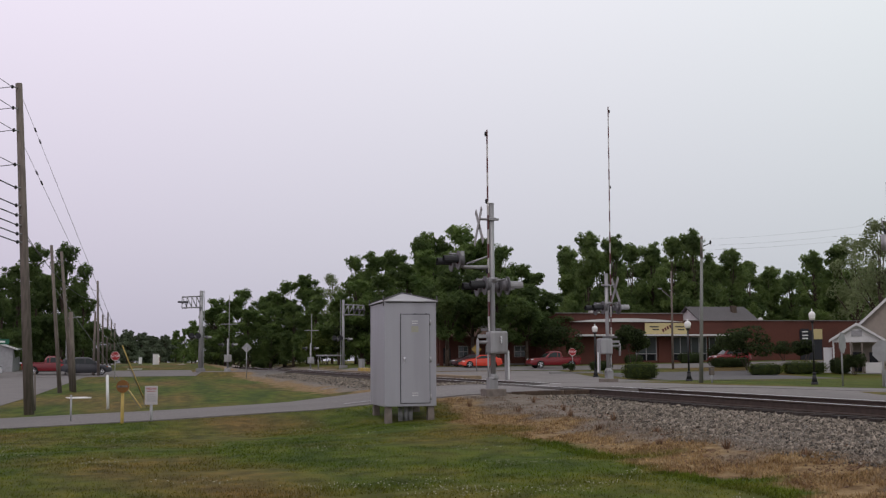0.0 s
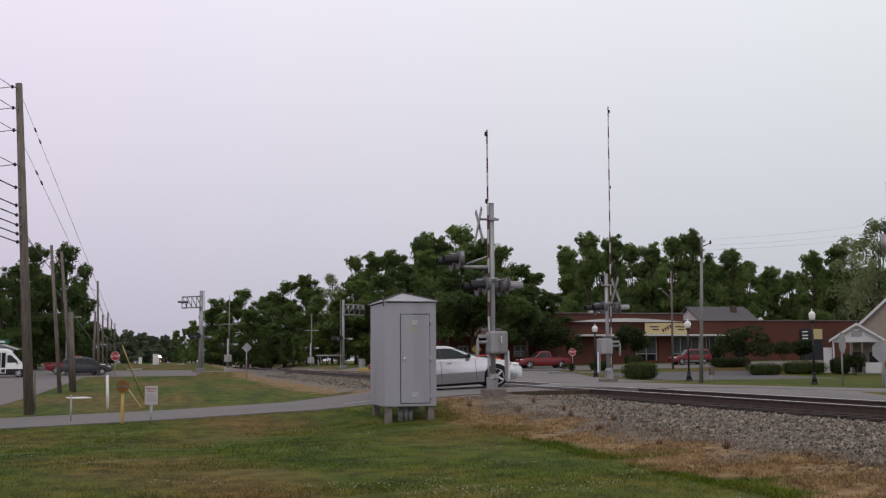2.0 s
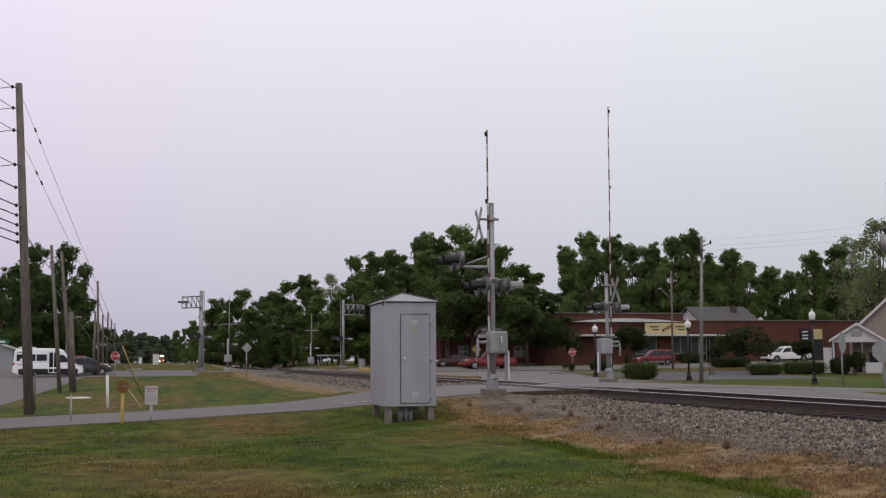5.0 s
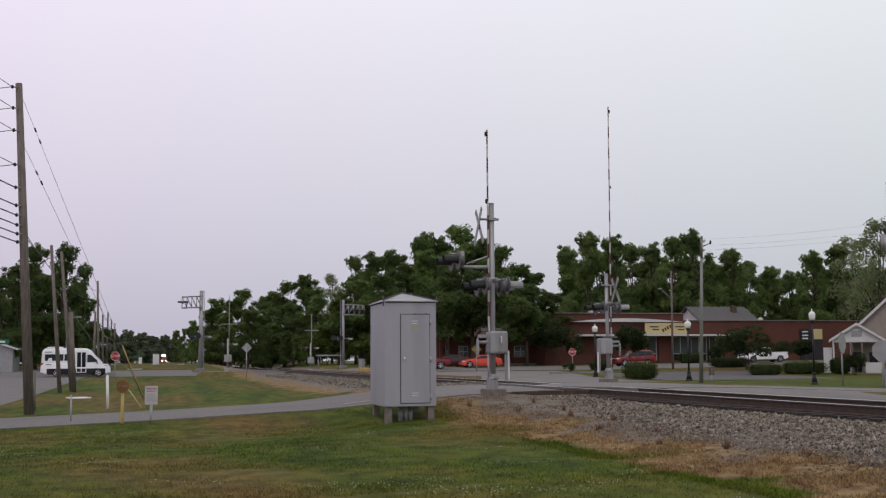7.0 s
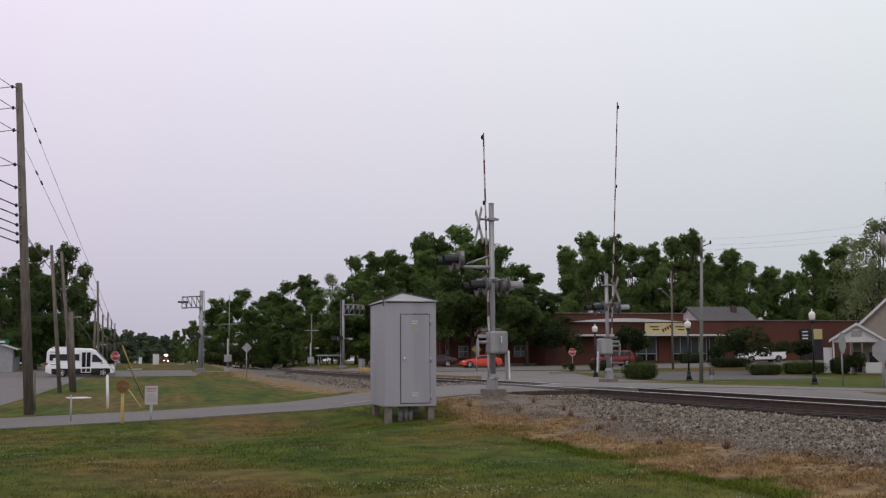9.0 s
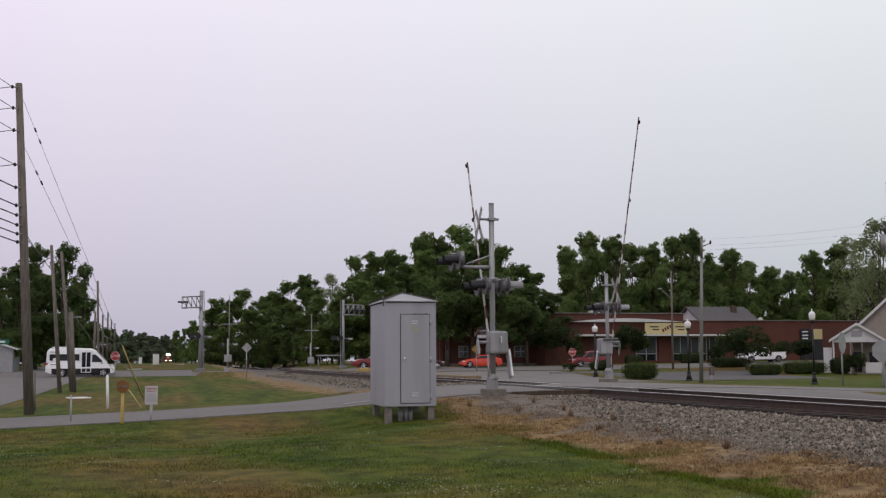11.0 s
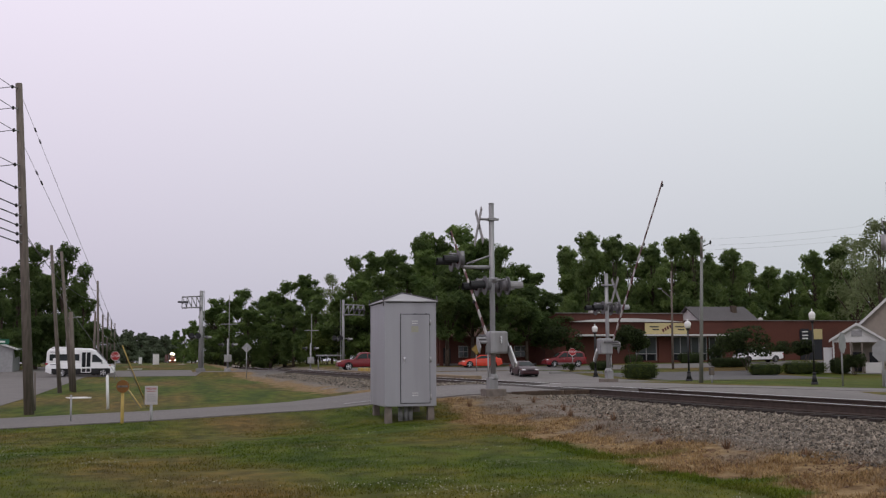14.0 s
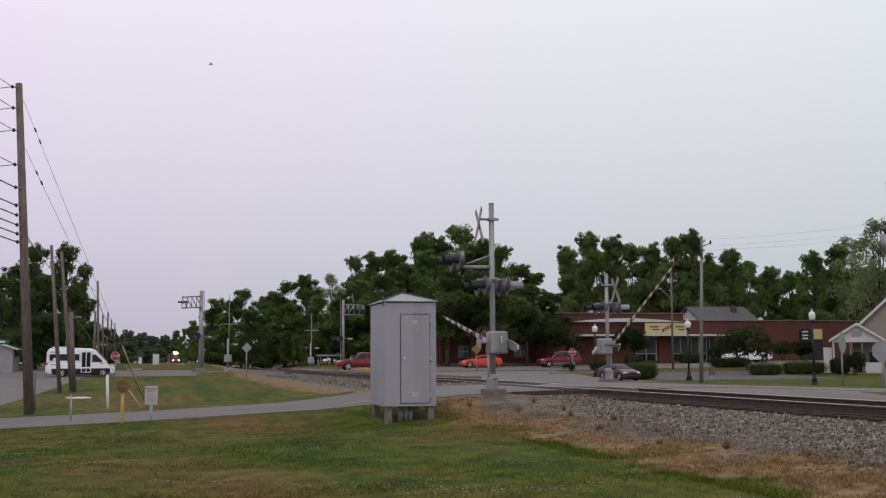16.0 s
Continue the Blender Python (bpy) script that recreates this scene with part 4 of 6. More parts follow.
end = Vector((-.75, 43.4, land(-.75, 43.4)))
top = Vector((-5.2, 56.75, 5.2))
g = thing("guy_wire", pose(*end), "steel guy wire with yellow guard at its foot", "guy wire", group="guy wires")
part("strand", tubed((0, 0, -.1), top - end, .007, seg=6), M["disc"], g)
part("guard", tubed((top - end).normalized() * .1, (top - end).normalized() * 2.4, .018, seg=8), M["yellow"], g, "yellow plastic guy guard")
utility_pole(-5.43, 64.0, 8.12, (-0.69, 0), .12, "slim weathered wooden pole beside the road")
utility_pole(-5.04, 67.0, 8.04, (-0.80, 0), .12, "slim weathered wooden pole beside the road")
for x, y, h, lx in ((-6.05, 112, 9.2, -.3), (-6.6, 113, 6.2, .05), (-7.1, 140, 6.5, -.15), (-7.25, 152, 7.2, .05), (-7.9, 176, 7.0, .1), (-8.9, 215, 7.6, 0)):
    utility_pole(x, y, h, (lx, .1), .14, "distant wooden utility pole")
wire("cable", [(-4.6, 39.2, 5.95), (-5.9, 64, 7.4), (-5.6, 67, 7.6), (-6.35, 112.1, 8.5), (-7.0, 140.1, 7.2), (-7.25, 152, 7.8), (-7.9, 176, 8.2), (-9.0, 215, 9)], .016, "long black overhead cable along the road", sag=.4)
wire("cable", [(-4.55, 39.2, 5.75), (-6.3, 112.1, 8.0), (-7.2, 152, 7.4)], .014, "long black overhead cable along the road", sag=.9)
p_ = thing("weathered_post", put(-4.79, 65), "grey weathered post beside the road", "post")
part("post", tubed((0, 0, -.2), (-0.30, 0, 4.48), .14, .125, 12), M["wood_pole"], p_)
t_ = thing("street_light", put(-9.4, 116), "thin grey street light pole", "street light")
bm = tubed((0, 0, 0), (0, 0, 5.6), .08, .06, 8)
tube(bm, (0, 0, 5.6), (1.0, 0, 5.75), .04, seg=6)
box(bm, (1.1, 0, 5.72), (.5, .2, .1), .02)
part("pole", bm, M["galv"], t_)


def post_sign(name, m, h, r, mat, label, category, board=None):
    t = thing(name, m, label, category)
    part("post", tubed((0, 0, -.2), (0, 0, h), r, seg=8), mat, t)
    return t


def octagon(parent, z, r, mat, y, label="", thick=.012):
    bm = bmesh.new()
    extruded(bm, [(r * math.cos(radians(22.5 + 45 * i)), z + r * math.sin(radians(22.5 + 45 * i))) for i in range(8)], y - thick / 2, y + thick / 2)
    return part("plate", bm, mat, parent, label)


def words(text, parent, size, m, mat, name="lettering"):
    cu = bpy.data.curves.new(name, "FONT")
    cu.body, cu.size, cu.align_x, cu.align_y, cu.extrude = text, size, "CENTER", "CENTER", 0.002
    cu.materials.append(mat)
    ob = new(name, cu)
    ob.parent = parent
    ob.matrix_basis = m
    return ob


def stop_sign(x, y, rz, h=2.15, group="stop signs"):
    t = post_sign("stop_sign", put(x, y, rz), h, .03, M["galv"], "red octagonal stop sign on a grey steel post", "stop sign")
    tagged(t, group=group)
    rim = octagon(t, h - .3, .40, M["white"], -.04, "white sign rim")
    octagon(t, h - .3, .375, M["red"], -.052, "red sign face")
    words("STOP", t, .30, pose(0, -.061, h - .3, 90, 0, 0), M["white"])
    return t


stop_sign(-3.95, 97.4, 12, 2.25)
stop_sign(40.2, 105.6, -20, 2.2)
# marker posts near the side of the street
t_ = thing("marker_post", put(-.96, 28.5, 0, -.2), "yellow plastic marker post with a round orange reflector", "marker post")
part("post", tubed((0, 0, -.1), (0, 0, .95), .045, .04, 10), M["yellow"], t_)
bm = tubed((0, -.06, 1.1), (0, .06, 1.1), .155, seg=18)
part("reflector", bm, M["orange"], t_, "dark orange reflector drum")
part("reflector_band", boxed((0, -.065, 1.1), (.25, .012, .05), .003), M["wood_pole"], t_)
t_ = thing("notice_sign", put(-.27, 28.5, -8, -.18), "small white notice board on a grey steel post", "notice sign")
part("post", tubed((0, 0, -.1), (0, 0, .7), .035, seg=8), M["galv"], t_)
part("board", boxed((0, -.045, .83), (.31, .02, .46), .006), M["notice_face"], t_)
words("PIPELINE", t_, .068, pose(0, -.057, .99, 90, 0, 0), M["red"])
for z, w, mat_ in ((.93, .2, "red"), (.84, .2, "sign_grey"), (.79, .22, "sign_grey"), (.74, .2, "sign_grey"), (.69, .22, "sign_grey")):
    part("text_bar", boxed((0, -.057, z), (w, .004, .014)), M[mat_], t_)
t_ = thing("white_marker", put(-1.93, 42.3), "leaning white plastic marker post in the grass", "marker post")
part("post", tubed((0, 0, -.1), (-.05, 0, 1.22), .055, .05, 10), M["white"], t_)
part("cap", ball(bmesh.new(), (-.05, 0, 1.22), (.05, .05, .03), 10, 6), M["white"], t_)
t_ = thing("small_post", put(-2.43, 32.0), "thin short grey steel post", "post")
part("post", tubed((0, 0, -.2), (0, 0, .75), .028, seg=6), M["galv"], t_)
t_ = thing("small_post", put(-4.5, 43.0), "short rusty steel stake", "post")
part("post", tubed((0, 0, -.2), (-.05, 0, 1.4), .03, seg=6), M["wood_pole"], t_)
t_ = thing("street_name_sign", put(-5.35, 38.2, 20), "green street name sign on a thin post", "street sign")
part("post", tubed((0, 0, -.2), (0, 0, 2.5), .03, seg=8), M["galv"], t_)
n_ = part("name_plate", boxed((.1, 0, 2.42), (.8, .015, .17), .004), M["green"], t_)
part("text_bar", boxed((.1, -.012, 2.42), (.55, .004, .06)), M["white"], n_)
part("lower_plate", boxed((0, -.02, 1.85), (.3, .012, .3), .004), M["white"], t_)
for x, y, s in ((-3.89, 55.6, .9), (-3.21, 133.2, 1.3), (3.02, 189.8, .9)):
    t_ = tagged(part("concrete_slab", boxed((0, 0, 0), (s, s * 1.2, .06), .015), M["white"]), "low pale concrete cover in the grass", "concrete cover")
    t_.matrix_basis = put(x, y, 20, .02)
t_ = thing("diamond_sign", put(6.92, 96.3, -15), "bare grey back of a diamond warning sign", "warning sign")
part("post", tubed((0, 0, -.2), (0, 0, 2.7), .035, seg=6), M["galv"], t_)
part("plate", boxed((0, .05, 2.6), (.62, .015, .62), .004, rot=Matrix.Rotation(radians(45), 4, "Y")), M["sign_grey"], t_)
t_ = thing("warning_sign", put(30.33, 106.5, 5), "yellow diamond warning sign on a post", "warning sign")
part("post", tubed((0, 0, -.2), (0, 0, 2.4), .035, seg=6), M["galv"], t_)
part("plate", boxed((0, -.05, 2.2), (.75, .015, .75), .004, rot=Matrix.Rotation(radians(45), 4, "Y")), M["backlit_yellow"], t_)

# ---------------------------------------------------------------- the farther crossing


def cantilever_signal(m, way, h, reach, thick=.24):
    t = thing("cantilever_signal", m, "grey steel cantilever mast with a truss arm and signal heads", "railway signal", group="cantilever signals")
    part("mast", tubed((0, 0, -.2), (0, 0, h), thick, thick * .8, 12), M["galv"], t)
    part("ladder", box(box(bmesh.new(), (.3 * -way, -.1, h * .5), (.04, .04, h)), (.3 * -way, .25, h * .5), (.04, .04, h)), M["galv"], t)
    bm = bmesh.new()
    for z in (h - .55, h - 1.65):
        for y in (-.35, .35):
            tube(bm, (0, y, z), (way * reach, y, z - .1), .05, seg=6)
    for i in range(4):
        a, b = way * reach * i / 4, way * reach * (i + 1) / 4
        for y in (-.35, .35):
            tube(bm, (a, y, h - 1.68), (b, y, h - .6), .035, seg=5)
            tube(bm, (b, y, h - 1.68), (b, y, h - .6), .035, seg=5)
    part("truss", bm, M["galv"], t)
    part("walkway", boxed((way * reach * .5, 0, h - 1.72), (reach, .7, .05)), M["galv"], t)
    for x in (reach * .75, reach * 1.0):
        f_ = flasher(t, way * x, -.5, h - 1.2, -1, False)
    for z in (h * .42,):
        for y in (-.4, .4):
            for x in (-.6, .6):
                flasher(t, x, y, z, 1 if x > 0 else -1, x > 0)
        part("light_bar", tubed((-.6, 0, z + .1), (.6, 0, z + .1), .04, seg=6), M["galv"], t)
    part("base", boxed((0, 0, .15), (.9, .9, .4), .04), M["concrete"], t)
    for x in (-.95, -.3):
        part("backboard", tubed((x, -.36, h * .44), (x, -.30, h * .44), .3, seg=14), M["black"], t, "round black signal backboard")
    return t


cantilever_signal(put(3.6, 113.2), -1, 8.1, 1.9)
cantilever_signal(put(19.3, 121.6, -12), 1, 7.6, 2.3, .17)


def far_gate(m, h):
    t = thing("distant_gate", m, "silver crossing gate mast with raised arm", "crossing gate", group="distant gates")
    part("mast", tubed((0, 0, -.1), (0, 0, 3.2), .09, seg=8), M["galv"], t)
    part("arm", tubed((.1, 0, 1.2), (.1, 0, h), .05, .035, 6), M["aged_white"], t, "raised gate arm")
    part("machine", boxed((0, -.2, 1.3), (.7, .5, .7), .05), M["galv"], t)
    part("base", boxed((0, 0, .15), (.6, .6, .4), .06), M["aged_white"], t)
    part("bar", boxed((.1, 0, 4.6), (1.6, .08, .08)), M["galv"], t)
    for x in (-.5, .5):
        flasher(t, x, 0, 2.6, 1 if x > 0 else -1, x > 0)
    return t


far_gate(put(6.0, 108.5), 7.4)
far_gate(put(15.8, 122.5), 6.4)
t_ = thing("bench_shelter", put(18.2, 123.5), "small flat-roofed shelter beside the railway", "shelter")
part("roof", boxed((0, 0, 1.6), (3.2, 1.4, .14), .02), M["galv"], t_)
for x in (-1.4, 1.4):
    part("leg", tubed((x, 0, 0), (x, 0, 1.6), .06, seg=8), M["galv"], t_)
for x, y, w, h in ((-1.2, 190, 1.0, 1.7), (-4.0, 205, .55, 1.2), (21.0, 119.5, .6, .9)):
    t_ = thing("equipment_box", put(x, y), "pale grey steel equipment box", "equipment box", group="equipment boxes")
    part("body", boxed((0, 0, h / 2), (w, w, h), .03), M["white"] if h > 1 else M["galv"], t_)
    part("lid", boxed((0, 0, h + .03), (w + .1, w + .1, .08), .02), M["galv"], t_)
t_ = tagged(part("platform_edge", boxed((0, 0, 0), (1.0, 58, .3), .02), M["tan_gravel"]), "long low tan gravel bank beyond the railway", "bank", kind="structure")
t_.matrix_basis = pose(16.6, 88, .55)
for y in (89.5, 92.0, 94.5):
    t_ = thing("wheel_stop", pose(16.6, y, .70), "yellow painted concrete block", "concrete block", group="yellow blocks")
    part("block", boxed((0, 0, .14), (.4, 1.6, .28), .05), M["yellow"], t_)

# ---------------------------------------------------------------- lamp posts, hedges and shrubs beyond the railway
M["globe"] = material("opal_globe", (0.80, 0.79, 0.76), 0.4, var=0.06)


def lamp_post(m):
    t = thing("lamp_post", m, "black cast iron lamp post with a white acorn globe", "lamp post", group="lamp posts")
    bm = tubed((0, 0, -.1), (0, 0, .12), .21, seg=12)
    tube(bm, (0, 0, .12), (0, 0, .5), .17, .1, 12)
    tube(bm, (0, 0, .5), (0, 0, .62), .12, .08, 12)
    part("base", bm, M["black"], t)
    part("shaft", tubed((0, 0, .6), (0, 0, 3.1), .06, .05, 10), M["black"], t)
    part("collar", tubed((0, 0, 3.05), (0, 0, 3.2), .07, .14, 12), M["black"], t)
    bm = tubed((0, 0, 3.2), (0, 0, 3.45), .15, .21, 14)
    ball(bm, (0, 0, 3.45), (.21, .21, .2), 14, 8)
    tube(bm, (0, 0, 3.62), (0, 0, 3.78), .06, .02, 8)
    part("globe", bm, M["globe"], t, "white acorn globe")
    return t


lamp_post(put(30.95, 61.6))
lamp_post(put(31.5, 49.1) @ Matrix.Diagonal((.82, .82, 1, 1)))
lamp_post(put(38.6, 95.5) @ Matrix.Diagonal((1.3, 1.3, 1.3, 1)))
t_ = thing("light_pole", put(28.8, 55.9), "tall greenish steel pole", "steel pole")
part("pole", tubed((0, 0, -.2), (.3, 0, 8.0), .115, .07, 12), M["pole_green"], t_)
part("cap", tubed((.255, 0, 6.9), (.3, 0, 8.15), .085, .06, 10), M["wood_pole"], t_, "dark weathered pole top")
b_ = part("bracket", tubed((.3, 0, 7.55), (.75, -.1, 7.75), .025, seg=6), M["black"], t_)
part("insulator", ball(bmesh.new(), (.78, -.1, 7.8), (.06, .06, .12), 8, 6), M["black"], b_)
t_ = thing("meter_box", put(29.3, 55.6), "small dull brown meter box on a short post", "meter box")
part("post", tubed((0, 0, -.1), (0, 0, .5), .05, seg=8), M["galv"], t_)
part("case", boxed((0, 0, .62), (.26, .18, .4), .02), M["wood_pole"], t_)
p_ = utility_pole(51.4, 105.9, 10.2, (.1, 0), .13, "dark wooden utility pole in front of the brick shops")
part("lamp_arm", tubed((0, 0, 7.4), (-1.25, -.2, 8.3), .045, .03, 8), M["galv"], p_, "pale street lamp arm")
part("lamp_head", boxed((-1.35, -.22, 8.36), (.42, .2, .12), .04), M["galv"], p_)
p_ = utility_pole(32.4, 43.9, 9.4, (0, 0), .13, "wooden pole with a grey transformer")
part("bushing", tubed((-.33, -.1, 6.92), (-.36, -.1, 7.2), .03, .05, 8), M["black"], p_)
part("cutout_arm", tubed((.05, 0, 7.5), (-.5, -.1, 7.55), .035, seg=6), M["wood_pole"], p_)
part("fuse_cutout", tubed((-.42, -.1, 7.2), (-.5, -.1, 7.6), .035, seg=8), M["sign_grey"], p_)
part("transformer", tubed((-.33, -.1, 6.18), (-.33, -.1, 6.92), .2, seg=14), M["galv"], p_, "grey transformer can")
for dz in (0, .7, 1.2):
    wire("cable", [(32.4, 43.9, 7.75 - dz * .5), (29.1, 55.9, 8.2 - dz * .5)], .0032, "thin overhead cable beyond the railway", sag=.12)
for x, y, rz, r, h in ((30.6, 45.4, 38, .52, 2.5), (31.2, 43.2, -18, .5, 2.1)):
    t_ = thing("sign_back", put(x, y, rz), "bare grey back of an octagonal road sign", "road sign", group="grey road signs")
    part("post", tubed((0, 0, -.2), (0, 0, h), .04, seg=8), M["galv"], t_)
    octagon(t_, h - .5, r, M["sign_grey"], -.05)
t_ = tagged(part("utility_pedestal", boxed((0, 0, .35), (.35, .3, .8), .04), M["sign_grey"]), "small weathered grey utility pedestal", "utility pedestal")
t_.matrix_basis = put(31.6, 43.5)


def leaf_cloud(rng, boxes, count, leaf):
    """Leaf sprays over rounded blocks: (x, y, z, sx, sy, sz)."""
    bx = np.array(boxes, float)
    w = bx[:, 3] * bx[:, 5] + bx[:, 4] * bx[:, 5] + bx[:, 3] * bx[:, 4]
    pick = rng.choice(len(bx), count, p=w / w.sum())
    d = rng.normal(size=(count, 3))
    d /= (np.abs(d) ** 2.8).sum(1)[:, None] ** (1 / 2.8)
    pos = bx[pick, :3] + d * bx[pick, 3:] * rng.uniform(.82, 1.06, count)[:, None]
    n = d + rng.normal(size=(count, 3)) * .6
    n /= np.linalg.norm(n, axis=1)[:, None]
    t = np.cross(n, rng.normal(size=(count, 3)))
    t /= np.linalg.norm(t, axis=1)[:, None]
    b = np.cross(n, t)
    s = (leaf * rng.uniform(.6, 1.4, count))[:, None]
    v = np.stack([pos - t * s, pos + b * s * .6, pos + t * s, pos - b * s * .6], 1).reshape(-1, 3)
    return v.tolist(), np.arange(count * 4).reshape(-1, 4).tolist()


def hedge(x, y, w, d, h, seed, mat="hedge", rz=-14):
    t = thing("hedge", put(x, y, rz), "clipped dense green hedge", "hedge", group="hedges")
    rng = np.random.default_rng(seed)
    v, f = leaf_cloud(rng, [(0, 0, h * .5, w / 2, d / 2, h * .5)], int(900 * max(1, w * h / 2)), .06)
    q = new("foliage", mesh_of("foliage", v, f, M[mat]))
    q.parent = t
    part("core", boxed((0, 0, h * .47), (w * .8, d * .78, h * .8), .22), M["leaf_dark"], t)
    return t


hedge(39.9, 88.6, 3.1, 1.8, 1.5, 1)
hedge(55.9, 95.4, 3.3, 1.6, 1.15, 2)
hedge(60.6, 96.2, 4.5, 1.7, 1.25, 3)
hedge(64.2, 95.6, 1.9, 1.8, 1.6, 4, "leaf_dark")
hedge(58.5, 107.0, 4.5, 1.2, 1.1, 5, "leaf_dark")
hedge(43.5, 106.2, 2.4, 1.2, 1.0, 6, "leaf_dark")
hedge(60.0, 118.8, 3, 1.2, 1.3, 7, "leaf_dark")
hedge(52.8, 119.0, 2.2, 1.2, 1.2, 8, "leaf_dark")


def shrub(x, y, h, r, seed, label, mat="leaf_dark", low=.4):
    t = thing("shrub", put(x, y), label, "shrub", group="shrubs")
    rng = np.random.default_rng(seed)
    bl = [(rng.uniform(-.8, .8) * r, rng.uniform(-.5, .5) * r, h * rng.uniform(low, .88), r * q, r * q, h * q * .4) for q in rng.uniform(.16, .42, 18)]
    v, f = leaf_cloud(rng, bl, 3400, .078 * h / 2.6)
    q = new("foliage", mesh_of("foliage", v, f, M[mat]))
    q.parent = t
    for i in range(3):
        part("stem", tubed((rng.uniform(-.1, .1), 0, -.1), (bl[i][0], bl[i][1], bl[i][2]), .05, .025, 6), M["bark"], t)
    return t


shrub(46.0, 104.0, 4.5, 1.7, 1, "rounded dark green garden tree")
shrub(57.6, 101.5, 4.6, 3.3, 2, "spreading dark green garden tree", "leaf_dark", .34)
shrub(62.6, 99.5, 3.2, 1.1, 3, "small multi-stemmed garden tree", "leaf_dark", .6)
shrub(45.0, 122.5, 4.6, 2.6, 4, "dark green shrub against the brick wall")
shrub(38.2, 101.5, 1.0, .6, 14, "low dark bush at the street corner")
shrub(64.0, 93.0, 2.2, 1.3, 5, "dark green shrub beside the porch")
shrub(67.2, 90.8, 1.3, 1.0, 6, "low dark green shrub beside the porch")
shrub(64.0, 119.0, 2.3, 1.6, 7, "dark green shrub before the brick wall")
shrub(72.5, 119.3, 2.6, 1.8, 8, "dark green shrub before the brick wall")
shrub(9.5, 150, 3.2, 2.2, 9, "bright green rounded bush")
shrub(21.5, 150, 5.0, 3.4, 10, "large bright green bush", "hedge")
shrub(25.5, 147, 5.5, 3.4, 12, "large dark green bush")
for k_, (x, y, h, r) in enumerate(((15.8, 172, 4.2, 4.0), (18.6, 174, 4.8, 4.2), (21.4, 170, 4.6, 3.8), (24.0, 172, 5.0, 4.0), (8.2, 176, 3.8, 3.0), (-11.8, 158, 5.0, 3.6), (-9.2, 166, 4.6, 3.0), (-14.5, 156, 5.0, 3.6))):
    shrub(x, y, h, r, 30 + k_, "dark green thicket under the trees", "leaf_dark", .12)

# paved lot and corner island
strip("apron_east", [14.0, 15, 16, 17, 18, 20, 22, 24, 28, 32], [14, 18, 22, 25, 27, 29.35], .02, M["asphalt_pale"], "grey asphalt apron between the street and the rails", "apron")
strip("parking_lot", spread(41, 59, 1.5), spread(85, 103, 1.5), .02, M["asphalt_dark"], "grey asphalt lot behind the railway", "parking lot")
t_ = tagged(part("corner_kerb", boxed((0, 0, 0), (6, .2, .18), .03), M["concrete"]), "pale concrete kerb at the street corner", "kerb", kind="structure")
t_.matrix_basis = put(39, 101.5, 10, .07)

# ---------------------------------------------------------------- buildings
M["roof_grey"] = material("grey_shingles", (0.108, 0.101, 0.101), 0.9, var=0.25, scale=6, bump=0.3)
M["siding"] = material("white_siding", (0.590, 0.590, 0.574), 0.6, var=0.06, scale=3, stain=(0.451, 0.443, 0.410), stain_amount=0.3)
M["shop_glass"] = material("shop_glass", (0.072, 0.086, 0.086), 0.08, var=0.2, scale=0.7, spec=0.6)
M["dark_glass"] = material("dark_glass", (0.016, 0.018, 0.020), 0.08, var=0.2, scale=1, spec=0.25)
M["cream"] = material("cream_sign", (0.527, 0.442, 0.221), 0.6, var=0.08, scale=2)
M["navy"] = material("black_sign", (0.018, 0.019, 0.026), 0.5)
M["mortar_band"] = material("pale_coping", (0.216, 0.198, 0.186), 0.85, var=0.15)


def brick_hall():
    """A long low brick hall behind the trees."""
    t = thing("brick_hall", pose(0, 0, .85), "low red brick hall with white-framed windows behind trees", "hall")
    part("wall", boxed((40.3, 131.6, 1.75), (16.6, 4.4, 3.7), .02), M["brick"], t)
    part("plinth", boxed((40.3, 129.36, .12), (16.7, .1, .4), .01), M["mortar_band"], t)
    bm = bmesh.new()
    for y0, y1, z0, z1 in ((128.7, 131.6, 3.55, 4.7), (131.6, 134.4, 4.7, 3.55)):
        bm.faces.new([bm.verts.new(v) for v in ((31.6, y0, z0), (49.0, y0, z0), (49.0, y1, z1), (31.6, y1, z1))])
        bm.faces.new([bm.verts.new(v) for v in ((31.6, y1, z1 - .12), (49.0, y1, z1 - .12), (49.0, y0, z0 - .12), (31.6, y0, z0 - .12))])
    box(bm, (40.3, 128.72, 3.5), (17.4, .06, .2), .01)
    part("roof", bm, M["hall_roof"], t, "brown shingle roof with a plain eave")
    for x, w in ((35.2, 1.2), (38.6, 1.2), (42.5, 1.7), (46.9, 1.1)):
        wd = part("window", boxed((x, 129.37, 1.75), (w, .09, 1.4), .01), M["aged_white"], t, "white-framed window")
        for dx in (-.25, .25):
            for dz in (-.33, .33):
                part("pane", boxed((x + dx * w * .92, 129.325, 1.75 + dz), (w * .4, .03, .56)), M["shop_glass"], wd)
    part("door", boxed((33.1, 129.37, 1.15), (1.0, .08, 2.1), .01), M["black"], t, "dark door")
    part("porch_post", boxed((32.3, 128.75, 1.65), (.4, .35, 3.4), .01), M["brick"], t)
    return t


M["hall_roof"] = material("brown_shingles", (0.13, 0.075, 0.05), 0.9, var=0.3, scale=5, bump=0.3)
brick_hall()


